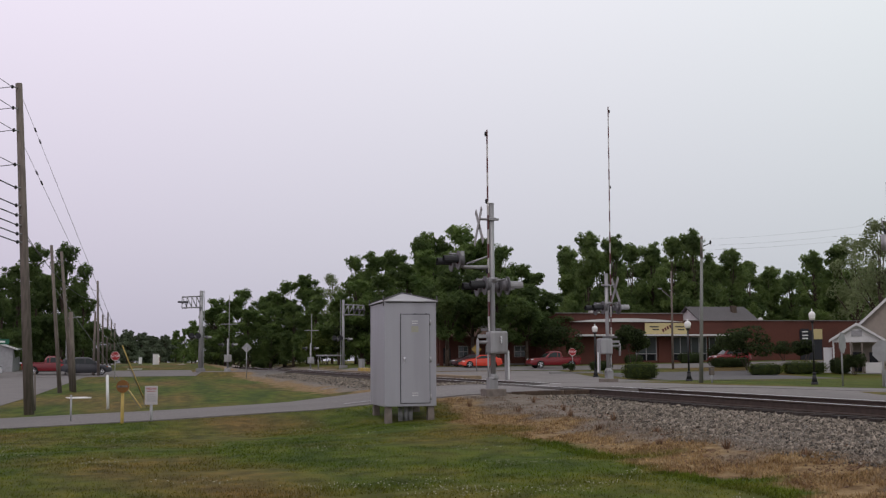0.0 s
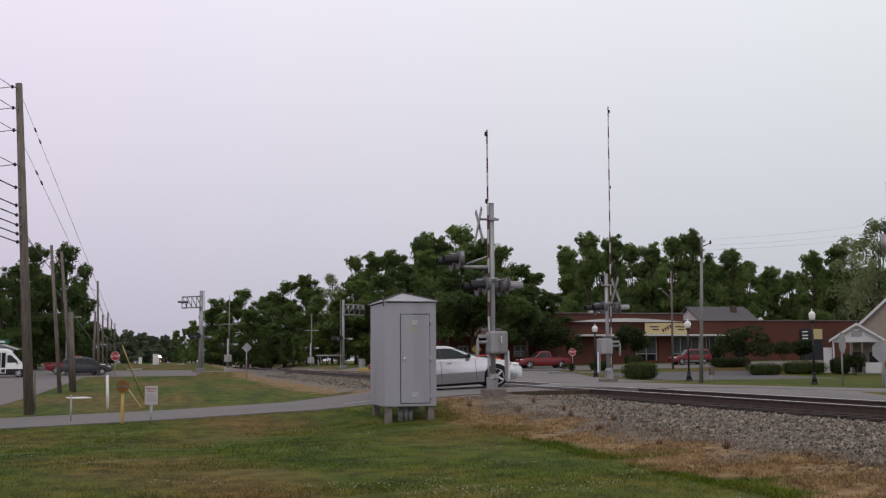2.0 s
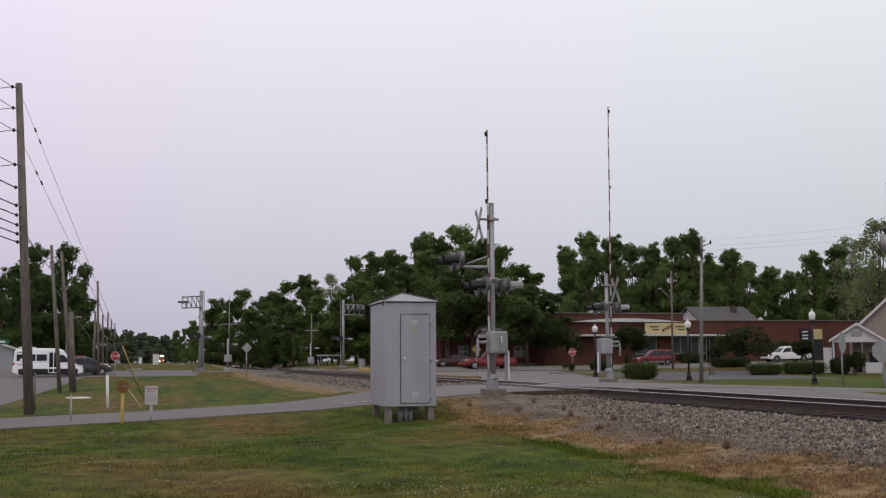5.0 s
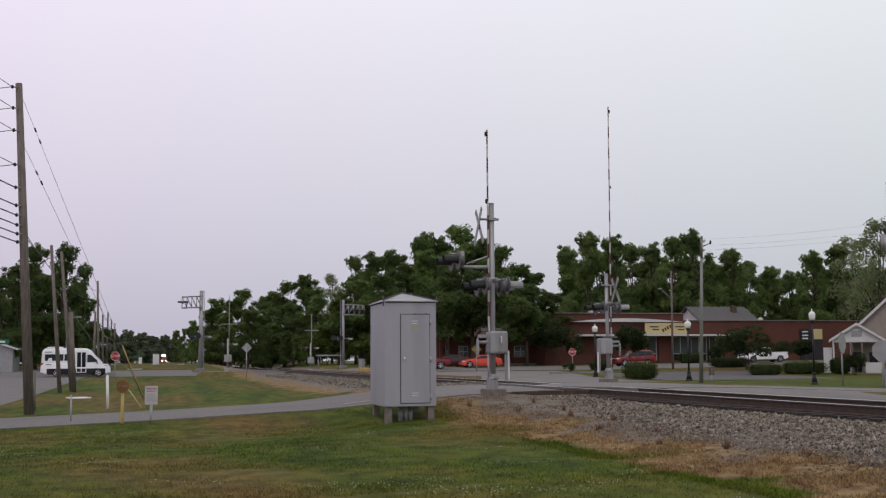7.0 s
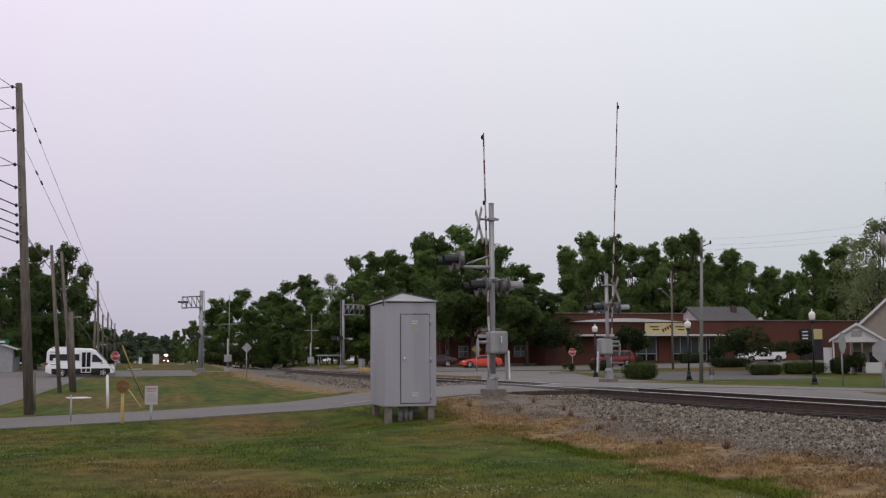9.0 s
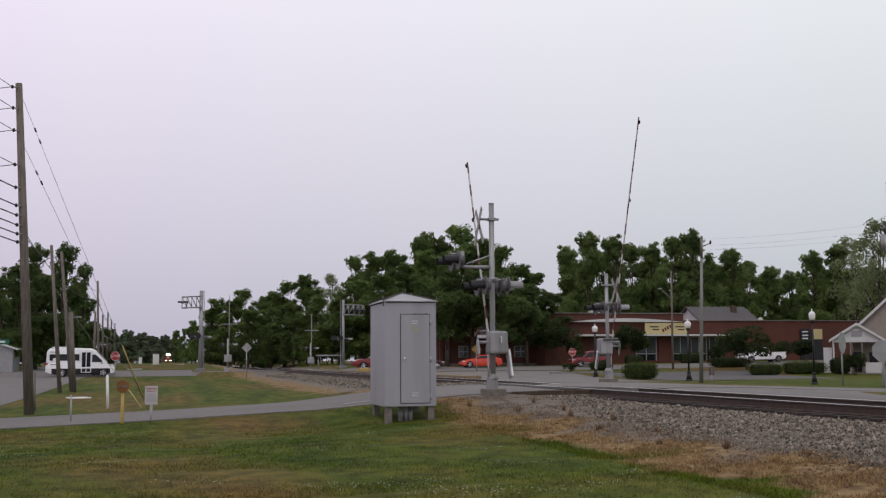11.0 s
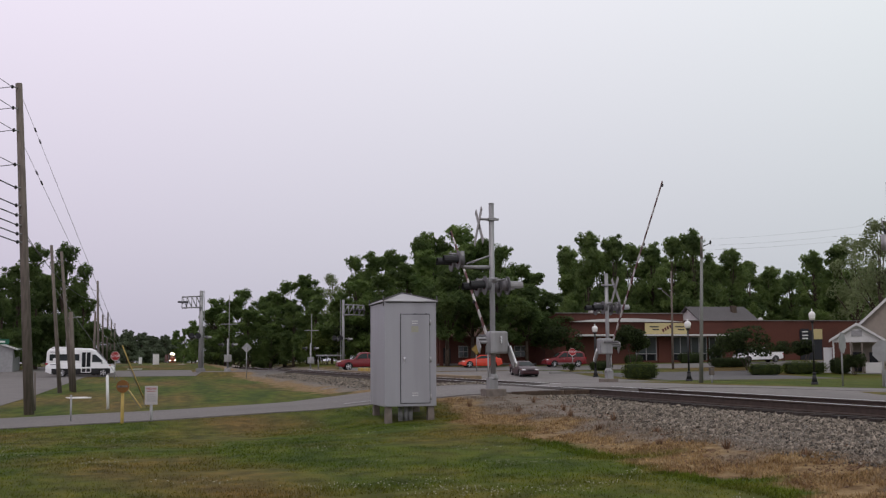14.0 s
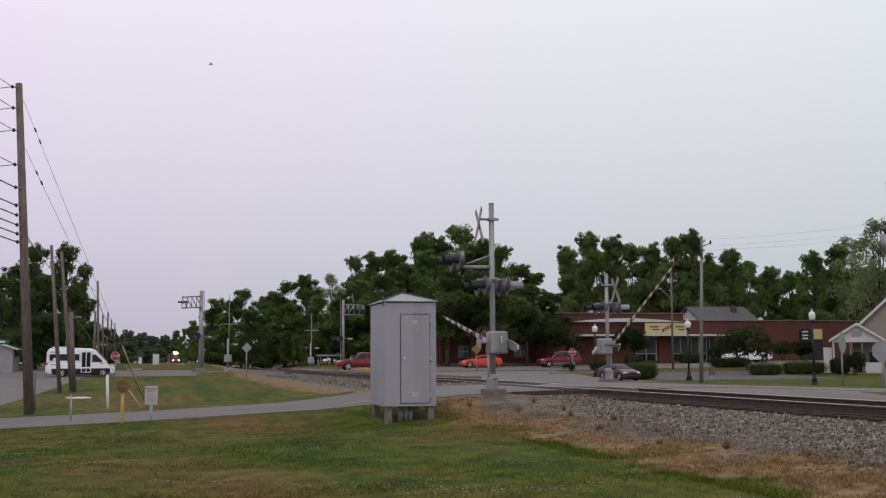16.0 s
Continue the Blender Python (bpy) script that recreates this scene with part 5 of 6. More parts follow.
def brick_shops():
    b = thing("brick_shops", pose(0, 0, 0), "long low red brick shop building with a flat white canopy", "shop building")
    y0 = 126.0
    part("wall_tall", boxed((53.6, y0 + 10, 3.9), (18.2, 20, 6.5)), M["brick"], b, "red brick wall")
    part("wall_low", boxed((75.4, y0 + 10.3, 3.5), (25.6, 20, 5.6)), M["brick"], b, "red brick wall")
    part("coping", boxed((53.6, y0 - .02, 7.18), (18.4, .3, .1)), M["mortar_band"], b)
    part("coping", boxed((75.5, y0 + .28, 6.33), (25.6, .3, .09)), M["mortar_band"], b)
    bm = bmesh.new()
    extruded(bm, [(47.5, 6.1)] + [(47.5 + 14.9 * i / 12, 6.1 + .44 * math.sin(math.pi * i / 12)) for i in range(13)][1:-1] + [(62.4, 6.1)], y0 - .7, y0 - .03)
    part("arched_band", bm, M["siding"], b, "pale arched canopy above the sign")
    part("canopy", boxed((58.3, y0 - .9, 4.45), (20.0, 1.8, .2), .02), M["siding"], b, "flat white canopy")
    sgn = part("sign_board", boxed((60.0, y0 - .75, 5.28), (5.6, .1, 1.35), .01), M["cream"], b, "cream sign board")
    for x, z, w in ((58.4, 5.5, 1.2), (58.6, 5.15, .9), (61.8, 5.5, 1.2), (62.0, 5.15, .9)):
        part("text_bar", boxed((x, y0 - .81, z), (w, .02, .14)), M["navy"], sgn)
    for i in range(4):
        part("emblem", boxed((59.6 + i * .32, y0 - .81, 5.05 + i * .16), (.24, .02, .4), rot=Matrix.Rotation(radians(-25), 4, "Y")), M["red_band"], sgn)
    for x, w in ((57.6, 2.8), (62.2, 2.2), (64.7, 2.2), (67.0, 1.8)):
        wd = part("shop_window", boxed((x, y0 - .02, 2.7), (w, .08, 3.1)), M["shop_glass"], b, "shop window")
        for z in (2.2, 4.25):
            part("frame", boxed((x, y0 - .08, z), (w, .08, .1)), M["sign_grey"], wd)
        for k in (-1, 0, 1):
            part("mullion", boxed((x + k * (w / 2 - .05), y0 - .08, 2.7), (.09, .08, 3.1)), M["sign_grey"], wd)
        part("sill", boxed((x, y0 - .1, 1.25), (w, .15, .25)), M["brick"], wd)
        part("dark_pane", boxed((x, y0 - .065, 1.75), (w * .8, .01, .8)), M["dark_glass"], wd)
    part("pier", boxed((59.8, y0 - .12, 2.7), (1.2, .2, 3.3)), M["brick"], b)
    part("door", boxed((70.6, y0 + .26, 2.4), (1.2, .1, 2.4)), M["dark_glass"], b, "dark glass door")
    part("dark_bay", boxed((80.7, y0 + .26, 3.0), (3.2, .1, 4.2)), M["navy"], b, "dark entrance bay")
    part("bay_sign", boxed((79.8, y0 + .15, 4.6), (1.2, .08, 1.4)), M["navy"], b)
    for z in (4.9, 4.45, 4.05):
        part("text_bar", boxed((79.8, y0 + .1, z), (.8, .02, .15)), M["white"], b)
    part("bay_sign", boxed((81.6, y0 + .15, 4.6), (1.4, .08, 1.3)), M["cream"], b, "cream sign panel")
    part("roof_vent", boxed((51.5, y0 + 1.5, 7.3), (1.2, .8, .5)), M["siding"], b)
    part("roof_vent", ball(bmesh.new(), (74.6, y0 + 2, 6.5), (.35, .35, .3)), M["siding"], b)


brick_shops()


def gabled(name, m, w, d, h, rise, wall, roof, label, over=.4):
    t = thing(name, m, label, "house")
    part("wall", extruded(bmesh.new(), [(-w / 2, -.3), (w / 2, -.3), (w / 2, h), (0, h + rise - .1), (-w / 2, h)], -d / 2, d / 2), M[wall], t)
    bm = bmesh.new()
    k = rise / (w / 2)
    extruded(bm, [(-w / 2 - over, h - over * k), (0, h + rise), (w / 2 + over, h - over * k), (w / 2 + over, h - over * k + .16), (0, h + rise + .17), (-w / 2 - over, h - over * k + .16)], -d / 2 - over, d / 2 + over)
    part("roof", bm, M[roof], t)
    return t


g_ = gabled("grey_roofed_house", put(74.6, 140, 90), 9, 8.2, 4.9, 2.3, "siding", "roof_grey", "house with a grey shingle roof behind the shops")
part("chimney", boxed((-1.5, -2.0, 6.8), (.6, .7, 1.3)), M["bark"], g_)
g_ = gabled("brick_house", put(41.0, 137), 11, 8, 3.4, 1.8, "brick", "roof_grey", "low red brick house under dark trees")
for x in (-2.4, 2.6):
    w_ = part("window", boxed((x, -4.03, 1.6), (1.5, .08, 1.3)), M["dark_glass"], g_)
    part("window_frame", box(box(bmesh.new(), (x, -4.09, 1.6), (.08, .05, 1.3)), (x, -4.09, 1.6), (1.6, .05, .08)), M["siding"], w_)
g_ = gabled("brick_house", put(31.0, 146), 8, 8, 3.4, 1.8, "brick", "roof_grey", "low red brick house under dark trees")
part("porch", boxed((0, -4.6, 3.3), (6, 1.4, .25)), M["brick"], g_)
part("porch_post", boxed((-2.6, -5.0, 1.5), (.35, .35, 3.4)), M["brick"], g_)
gabled("small_house", put(-19.0, 128), 7, 6, 2.4, 1.2, "sign_grey", "siding", "small pale house beside the west road")


def porch_house():
    t = thing("white_house", put(66.0, 95.3, -33), "white house with a gabled porch and grey shingle roof", "house")
    part("wall", extruded(bmesh.new(), [(-.4, -.3), (13, -.3), (13, 4.0), (6.3, 10.2), (-.4, 4.0)], 3.2, 12), M["tan_siding"], t, "tan clapboard wall")
    bm = bmesh.new()
    extruded(bm, [(-.9, 3.6), (6.3, 10.4), (13.5, 3.6), (13.5, 3.85), (6.3, 10.7), (-.9, 3.85)], 2.8, 12.5)
    part("roof", bm, M["roof_grey"], t, "grey shingle roof")
    bm = bmesh.new()
    extruded(bm, [(-.9, 3.55), (6.3, 10.3), (13.5, 3.55), (13.5, 3.85), (6.3, 10.7), (-.9, 3.85)], 2.7, 2.8)
    part("bargeboard", bm, M["siding"], t)
    # porch
    bm = bmesh.new()
    extruded(bm, [(-2.3, 3.3), (0, 4.75), (2.3, 3.3)], -.1, .05)
    part("porch_gable", bm, M["siding"], t, "white porch gable")
    bm = bmesh.new()
    extruded(bm, [(-2.6, 3.15), (0, 4.8), (2.6, 3.15), (2.6, 3.33), (0, 4.99), (-2.6, 3.33)], -.35, 3.3)
    part("porch_roof", bm, M["roof_grey"], t, "grey porch roof")
    bm = bmesh.new()
    extruded(bm, [(-2.6, 3.1), (0, 4.75), (2.6, 3.1), (2.6, 3.35), (0, 5.01), (-2.6, 3.35)], -.45, -.352)
    part("porch_bargeboard", bm, M["siding"], t)
    part("beam", boxed((0, 0, 3.2), (4.6, .18, .22)), M["siding"], t)
    part("gable_vent", boxed((0, -.13, 3.95), (1.0, .06, .55)), M["sign_grey"], t)
    for x in (-2.2, -.5, .45, 2.2):
        part("porch_post", boxed((x, 0, 1.55), (.16, .16, 3.2), .01), M["siding"] if abs(x) > 1 else M["wood_pole"], t)
    for x0, x1 in ((-2.1, -.6), (.7, 2.1)):
        part("railing", boxed(((x0 + x1) / 2, 0, .6), (x1 - x0, .08, 1.0)), M["siding"], t, "solid white porch railing")
    part("floor", boxed((0, 1.5, .02), (4.9, 3.3, .12)), M["concrete"], t)
    part("door", boxed((.1, 3.16, 1.1), (1.0, .06, 2.1)), M["dark_glass"], t)
    part("window", boxed((1.6, 3.16, 1.5), (.8, .06, 1.2)), M["dark_glass"], t)
    part("white_panel", boxed((-2.75, .6, 1.3), (.8, .12, 2.6)), M["siding"], t)


porch_house()

# ---------------------------------------------------------------- vehicles


def paint(name, color, rough=0.3, metal=0.3):
    m = material(name, color, rough, metal, var=0.05, scale=2, spec=0.4)
    m.node_tree.nodes["Principled BSDF"].inputs["Coat Weight"].default_value = 0.25
    return m


M["silver"] = paint("silver_car_paint", (0.60, 0.59, 0.595), 0.24, 0.85)
# two-tone lower paint, its grey also standing in for reflected dark ground
M["silver_low"] = paint("grey_lower_paint", (0.38, 0.37, 0.38), 0.3, 0.8)
M["car_white"] = paint("white_car_paint", (0.80, 0.80, 0.80), 0.35, 0.0)
M["car_red"] = paint("red_car_paint", (0.16, 0.007, 0.011), 0.32, 0.0)
M["car_orange"] = paint("orange_red_car_paint", (0.62, 0.055, 0.025), 0.35, 0.0)
M["car_maroon"] = paint("maroon_car_paint", (0.034, 0.006, 0.009), 0.4, 0.0)
M["car_dark"] = paint("dark_grey_car_paint", (0.026, 0.027, 0.031), 0.35, 0.1)
M["car_glass"] = material("tinted_car_glass", (0.030, 0.036, 0.036), 0.06, var=0.3, scale=1.2, spec=0.22)
M["tyre"] = material("tyre_rubber", (0.018, 0.018, 0.018), 0.85, var=0.3)
M["headlamp"] = material("headlamp_glass", (0.75, 0.75, 0.75), 0.12, 0.2, var=0.1)
M["taillamp"] = material("taillamp_red", (0.36, 0.02, 0.025), 0.2, var=0.1)
M["amber"] = material("amber_lamp", (0.5, 0.16, 0.04), 0.25, var=0.1)


def car_wheel(parent, x, y, r, side, rim="chrome", spokes=5):
    w = new("wheel")
    w.empty_display_size = .1
    w.parent = parent
    w.matrix_basis = pose(x, y, r)
    bm = bmesh.new()
    seg, hw = 24, .105
    prof = [(r * .73, -hw), (r * .9, -hw), (r, -hw * .75), (r, hw * .75), (r * .9, hw), (r * .73, hw)]
    rings = [[bm.verts.new((math.cos(6.2832 * i / seg) * a, b, math.sin(6.2832 * i / seg) * a)) for a, b in prof] for i in range(seg)]
    for i in range(seg):
        p, q = rings[i], rings[(i + 1) % seg]
        for k_ in range(len(prof)):
            m_ = (k_ + 1) % len(prof)
            f = bm.faces.new((p[k_], p[m_], q[m_], q[k_]))
    bmesh.ops.recalc_face_normals(bm, faces=bm.faces)
    part("tyre", bm, M["tyre"], w, smooth=True)
    # black disc fills the rim opening behind the spokes
    bm = tubed((0, side * .02, 0), (0, side * .04, 0), r * .73, seg=24)
    part("brake_disc", bm, M["black"], w)
    bm = bmesh.new()
    for i in range(spokes):
        a = 2 * math.pi * i / spokes
        box(bm, (math.cos(a) * r * .36, side * .085, math.sin(a) * r * .36), (r * .66, .03, r * .20), .012, rot=Matrix.Rotation(-a, 4, "Y"))
    tube(bm, (0, side * .06, 0), (0, side * .11, 0), r * .2, seg=12)
    for i in range(24):
        a0, a1 = 6.2832 * i / 24, 6.2832 * (i + 1) / 24
        v = [bm.verts.new((math.cos(a) * q, side * .1, math.sin(a) * q)) for a, q in ((a0, r * .66), (a1, r * .66), (a1, r * .80), (a0, r * .80))]
        bm.faces.new(v)
    part("rim", bm, M[rim], w, "bright spoked rim" if rim == "chrome" else "")
    return w


def vehicle(name, label, category, L, W, belt, roof, axles, wr, mat, low=None, low_z=0.0, top_w=.66, side_glass=(), front_glass=None, rear_glass=None,
            sill=.2, rim="chrome", lamp_z=.68, tail_z=.84, handles=(), seams=()):
    """A road vehicle heading along x: lofted lower body, greenhouse, glass, lamps and four wheels."""
    t = thing(name, pose(0, 0, 0), label, category, group="road vehicles")
    x0, x1 = -L / 2, L / 2
    bx, bz = [p[0] for p in belt], [p[1] for p in belt]
    hw = W / 2
    ra = wr * 1.16

    def under(x):
        z = sill
        for a in axles:
            d = abs(x - a)
            if d < ra:
                z = max(z, wr + math.sqrt(max(0, ra * ra - d * d)) * .98)
        if x > x1 - .35:
            z = max(z, sill + (x - (x1 - .35)) * .25)
        if x < x0 + .35:
            z = max(z, sill + .06 + ((x0 + .35) - x) * .25)
        return z

    def half(x, f):
        e = max(0, abs(x) - (L / 2 - .9)) / .9
        return hw * (1 - .16 * e ** 2.2) * (1 - .055 * (2 * f - .75) ** 2 * (1 if f > .375 else .6))

    st = sorted(set(np.round(np.linspace(x0, x1, 46), 3)) | {round(a + s * ra * c, 3) for a in axles for s in (-1, 1) for c in (1, .97, .85, .6, .3)})
    bm = bmesh.new()
    rows_ = []
    for x in st:
        zb, zt = under(x), float(np.interp(x, bx, bz))
        zb = min(zb, zt - .05)
        waist = min(max(low_z, zb + .004), zt - .04)
        levels = [zb, (zb + waist) / 2, waist] + [waist + (zt - waist) * f for f in (.03, .3, .6, .86, .97, 1.0)]
        ring = []
        for k_, z in enumerate(levels):
            g = (z - sill) / max(.1, zt - sill)
            y = half(x, g) * (1 - (.0, .035)[k_ == len(levels) - 1]) - (.008 if low and k_ < 2 else 0)
            ring.append((x, -y, z))
        yt = -ring[-1][1]
        ring += [(x, -yt * .5, zt + .025), (x, 0, zt + .035), (x, yt * .5, zt + .025)]
        ring += [(p[0], -p[1], p[2]) for p in reversed(ring[:len(levels)])]
        rows_.append([bm.verts.new(v) for v in ring])
    for a, b in zip(rows_[:-1], rows_[1:]):
        n_ring = len(a)
        for k_ in range(n_ring - 1):
            f = bm.faces.new((a[k_], b[k_], b[k_ + 1], a[k_ + 1]))
            f.smooth = True
            f.material_index = 1 if low and (k_ < 2 or k_ > n_ring - 4) and abs(a[0].co.x) < L / 2 - .55 else 0
        floor_ = bm.faces.new([bm.verts.new(q.co) for q in (a[-1], b[-1], b[0], a[0])])
        floor_.material_index = 2
    for r_ in (rows_[0], rows_[-1]):
        bm.faces.new(r_ if r_ is rows_[0] else list(reversed(r_)))
    bmesh.ops.recalc_face_normals(bm, faces=bm.faces)
    part("body", bm, [M[mat], M[low or mat], M["black"]], t)
    # greenhouse
    rx_, rz_ = [p[0] for p in roof], [p[1] for p in roof]
    ztop = max(rz_)

    def side_y(x, z):
        zt = float(np.interp(x, bx, bz))
        g = min(1, max(0, (z - zt) / max(.05, ztop - zt)))
        return half(x, .9) * .93 * (1 - g) + top_w * g

    bm = bmesh.new()
    rows_ = []
    for x in sorted(set(np.round(np.linspace(rx_[0], rx_[-1], 26), 3)) | set(rx_)):
        z = float(np.interp(x, rx_, rz_))
        zt = float(np.interp(x, bx, bz)) - .02
        z = max(z, zt + .01)
        ring = [(x, -side_y(x, zt + (z - zt) * f), zt + (z - zt) * f) for f in (0, .5, .9)]
        y1 = side_y(x, z)
        ring += [(x, -y1 * .9, z), (x, -y1 * .4, z + .03), (x, y1 * .4, z + .03), (x, y1 * .9, z)]
        ring += [(p[0], -p[1], p[2]) for p in reversed(ring[:3])]
        rows_.append([bm.verts.new(v) for v in ring])
    for a, b in zip(rows_[:-1], rows_[1:]):
        for k_ in range(len(a) - 1):
            bm.faces.new((a[k_], b[k_], b[k_ + 1], a[k_ + 1])).smooth = True
    bm.faces.new(rows_[0]), bm.faces.new(list(reversed(rows_[-1])))
    bmesh.ops.recalc_face_normals(bm, faces=bm.faces)
    part("cabin", bm, M[mat], t)
    for poly in side_glass:
        for s in (-1, 1):
            bm = bmesh.new()
            vs = [bm.verts.new((x, s * (side_y(x, z) + .024), z)) for x, z in poly]
            us = [bm.verts.new((x, s * (side_y(x, z) - .03), z)) for x, z in poly]
            bm.faces.new(vs)
            for i in range(len(vs)):
                j = (i + 1) % len(vs)
                bm.faces.new((vs[i], vs[j], us[j], us[i]))
            bmesh.ops.recalc_face_normals(bm, faces=bm.faces)
            part("side_window", bm, M["car_glass"], t)
    for nm, gl in (("windscreen", front_glass), ("rear_window", rear_glass)):
        if gl:
            (xa, za), (xb, zb) = gl
            n_ = Vector((zb - za, 0, xa - xb)).normalized() * (.02 if (zb - za) * (1 if nm == "windscreen" else -1) > 0 else -.02)
            if nm == "windscreen" and n_.x < 0 or nm == "rear_window" and n_.x > 0:
                n_ = -n_
            bm = bmesh.new()
            ya, yb = (side_y(xa, za) * .93, side_y(xb, zb) * .88) if nm == "windscreen" else (side_y(xa, za) * .985, side_y(xb, zb) * .93)
            up = []
            for i in range(7):
                f = -1 + i / 3
                bow = .035 * (1 - f * f)
                sgn = 1 if nm == "windscreen" else -1
                up.append((bm.verts.new((xa + n_.x + sgn * bow, f * ya, za + n_.z)), bm.verts.new((xb + n_.x + sgn * bow * .6, f * yb, zb + n_.z + .012))))
            for p, q in zip(up[:-1], up[1:]):
                bm.faces.new((p[0], q[0], q[1], p[1])).smooth = True
            part(nm, bm, M["car_glass"], t)
    for a in axles:
        for s in (-1, 1):
            car_wheel(t, a, s * (hw - .13), wr, s, rim)
        for s in (-1, 1):
            bm = tubed((a, s * .25, wr), (a, s * (hw - .22), wr), ra * 1.01, seg=20)
            bmesh.ops.bisect_plane(bm, geom=list(bm.verts) + list(bm.edges) + list(bm.faces), plane_co=(0, 0, wr * .75), plane_no=(0, 0, 1), clear_inner=True)
            part("arch_liner", bm, M["black"], t)
        part("axle", tubed((a, -hw + .2, wr), (a, hw - .2, wr), .05, seg=8), M["black"], t)
    # black underbody hung below the sill, also standing in for the shade there
    part("underbody", boxed((0, 0, sill + .06), (L - 1.3, W - .36, .28), .04), M["black"], t)
    for s in (-1, 1):
        part("headlight", ball(bmesh.new(), (x1 - .28, s * (half(x1 - .28, .8) - .2), lamp_z), (.22, .215, .075), 12, 8), M["headlamp"], t)
        part("indicator", ball(bmesh.new(), (x1 - .45, s * (half(x1 - .45, .8) - .05), lamp_z + .02), (.10, .06, .045), 8, 6), M["amber"], t)
        part("taillight", boxed((x0 + .10, s * (half(x0 + .08, .8) - .2), tail_z), (.3, .42, .17), .03), M["taillamp"], t)
        xm = (front_glass[0][0] if front_glass else x1 - 1.2) - .35
        part("mirror", boxed((xm, s * (hw + .03), float(np.interp(xm, bx, bz)) + .08), (.12, .2, .13), .04), M["black"], t)
        for hx in seams:
            bm = bmesh.new()
            col = []
            for i in range(7):
                zt = float(np.interp(hx, bx, bz)) - .03
                z = sill + .06 + (zt - sill - .06) * i / 6
                y = s * (half(hx, (z - sill) / (zt + .03 - sill)) + .007)
                col.append((bm.verts.new((hx - .005, y, z)), bm.verts.new((hx + .005, y, z))))
            for p, q in zip(col[:-1], col[1:]):
                bm.faces.new((p[0], p[1], q[1], q[0]))
            part("door_seam", bm, M["gap_and_shadow"], t)
        for hx in handles:
            part("door_handle", boxed((hx, s * (half(hx, .8) + .004), float(np.interp(hx, bx, bz)) - .13), (.16, .03, .035), .01), M[low or mat], t)
    part("bumper", boxed((x1 - .06, 0, sill + .2), (.16, W * .8, .16), .05), M[mat], t)
    part("bumper", boxed((x0 + .05, 0, sill + .25), (.16, W * .82, .18), .05), M[mat], t)
    part("plate_bar", boxed((x0 - .01, 0, tail_z - .02), (.02, .3, .14)), M["white"], t)
    part("grille", boxed((x1 - .01, 0, lamp_z - .01), (.04, .6, .09), .01), M["black"], t)
    return t


def sedan_shape(mat, name, label, low=None, spoiler=False, rim="chrome"):
    belt = [(-2.29, .60), (-2.265, .78), (-2.21, .94), (-2.08, .985), (-1.75, 1.005), (-1.2, .985), (-.3, .955), (.65, .925), (.95, .93), (1.4, .87), (1.82, .785), (2.05, .71), (2.19, .635), (2.29, .53)]
    roof = [(-1.88, 1.0), (-1.6, 1.095), (-1.28, 1.22), (-1.05, 1.285), (-.75, 1.325), (-.3, 1.34), (0.0, 1.327), (.2, 1.285), (.5, 1.15), (.8, 1.0), (.98, .92)]
    gl = [[(-1.16, 1.01), (-.98, 1.115), (-.80, 1.21), (-.6, 1.255), (-.30, 1.28), (-.30, .985)], [(-.24, .985), (-.24, 1.28), (.0, 1.27), (.17, 1.228), (.40, 1.115), (.64, .985), (.66, .955)]]
    t = vehicle(name, label, "car", 4.58, 1.78, belt, roof, (1.43, -1.24), .335, mat, low, .515, .58, gl, ((.93, .965), (.24, 1.28)), ((-1.78, 1.04), (-1.14, 1.27)), handles=(-1.0, -.03), rim=rim, lamp_z=.66, seams=(-.275, .80))
    for s in (-1, 1):
        bm = bmesh.new()
        bm.faces.new([bm.verts.new(v) for v in ((-.302, s * .792, .985), (-.238, s * .792, .985), (-.238, s * .618, 1.28), (-.302, s * .618, 1.28))])
        part("door_pillar", bm, M["black"], t)
    if spoiler:
        bm = boxed((-2.15, 0, 1.04), (.2, 1.42, .035), .012)
        for s in (-1, 1):
            box(bm, (-2.12, s * .66, 1.0), (.16, .1, .11), .02)
        part("spoiler", bm, M[mat], t, "small boot spoiler")
    return t


def suv_shape(mat, name, label, low=None):
    belt = [(-2.35, .85), (-2.25, 1.05), (-1.0, 1.06), (.8, 1.02), (1.2, 1.0), (1.9, .93), (2.2, .82), (2.35, .65)]
    roof = [(-2.28, 1.04), (-2.15, 1.5), (-1.95, 1.68), (-.5, 1.72), (.1, 1.70), (.5, 1.55), (1.2, 1.02)]
    gl = [[(-2.0, 1.12), (-1.95, 1.52), (-1.2, 1.56), (-1.15, 1.12)], [(-1.08, 1.12), (-1.12, 1.57), (-.2, 1.59), (-.2, 1.1)], [(-.12, 1.1), (-.12, 1.59), (.2, 1.57), (.42, 1.47), (.85, 1.1)]]
    return vehicle(name, label, "car", 4.7, 1.84, belt, roof, (1.4, -1.35), .35, mat, low, .5, .64, gl, ((1.12, 1.06), (.5, 1.55)), ((-2.27, 1.12), (-2.12, 1.55)), handles=(-.8, .3), lamp_z=.8, tail_z=1.0, sill=.28)


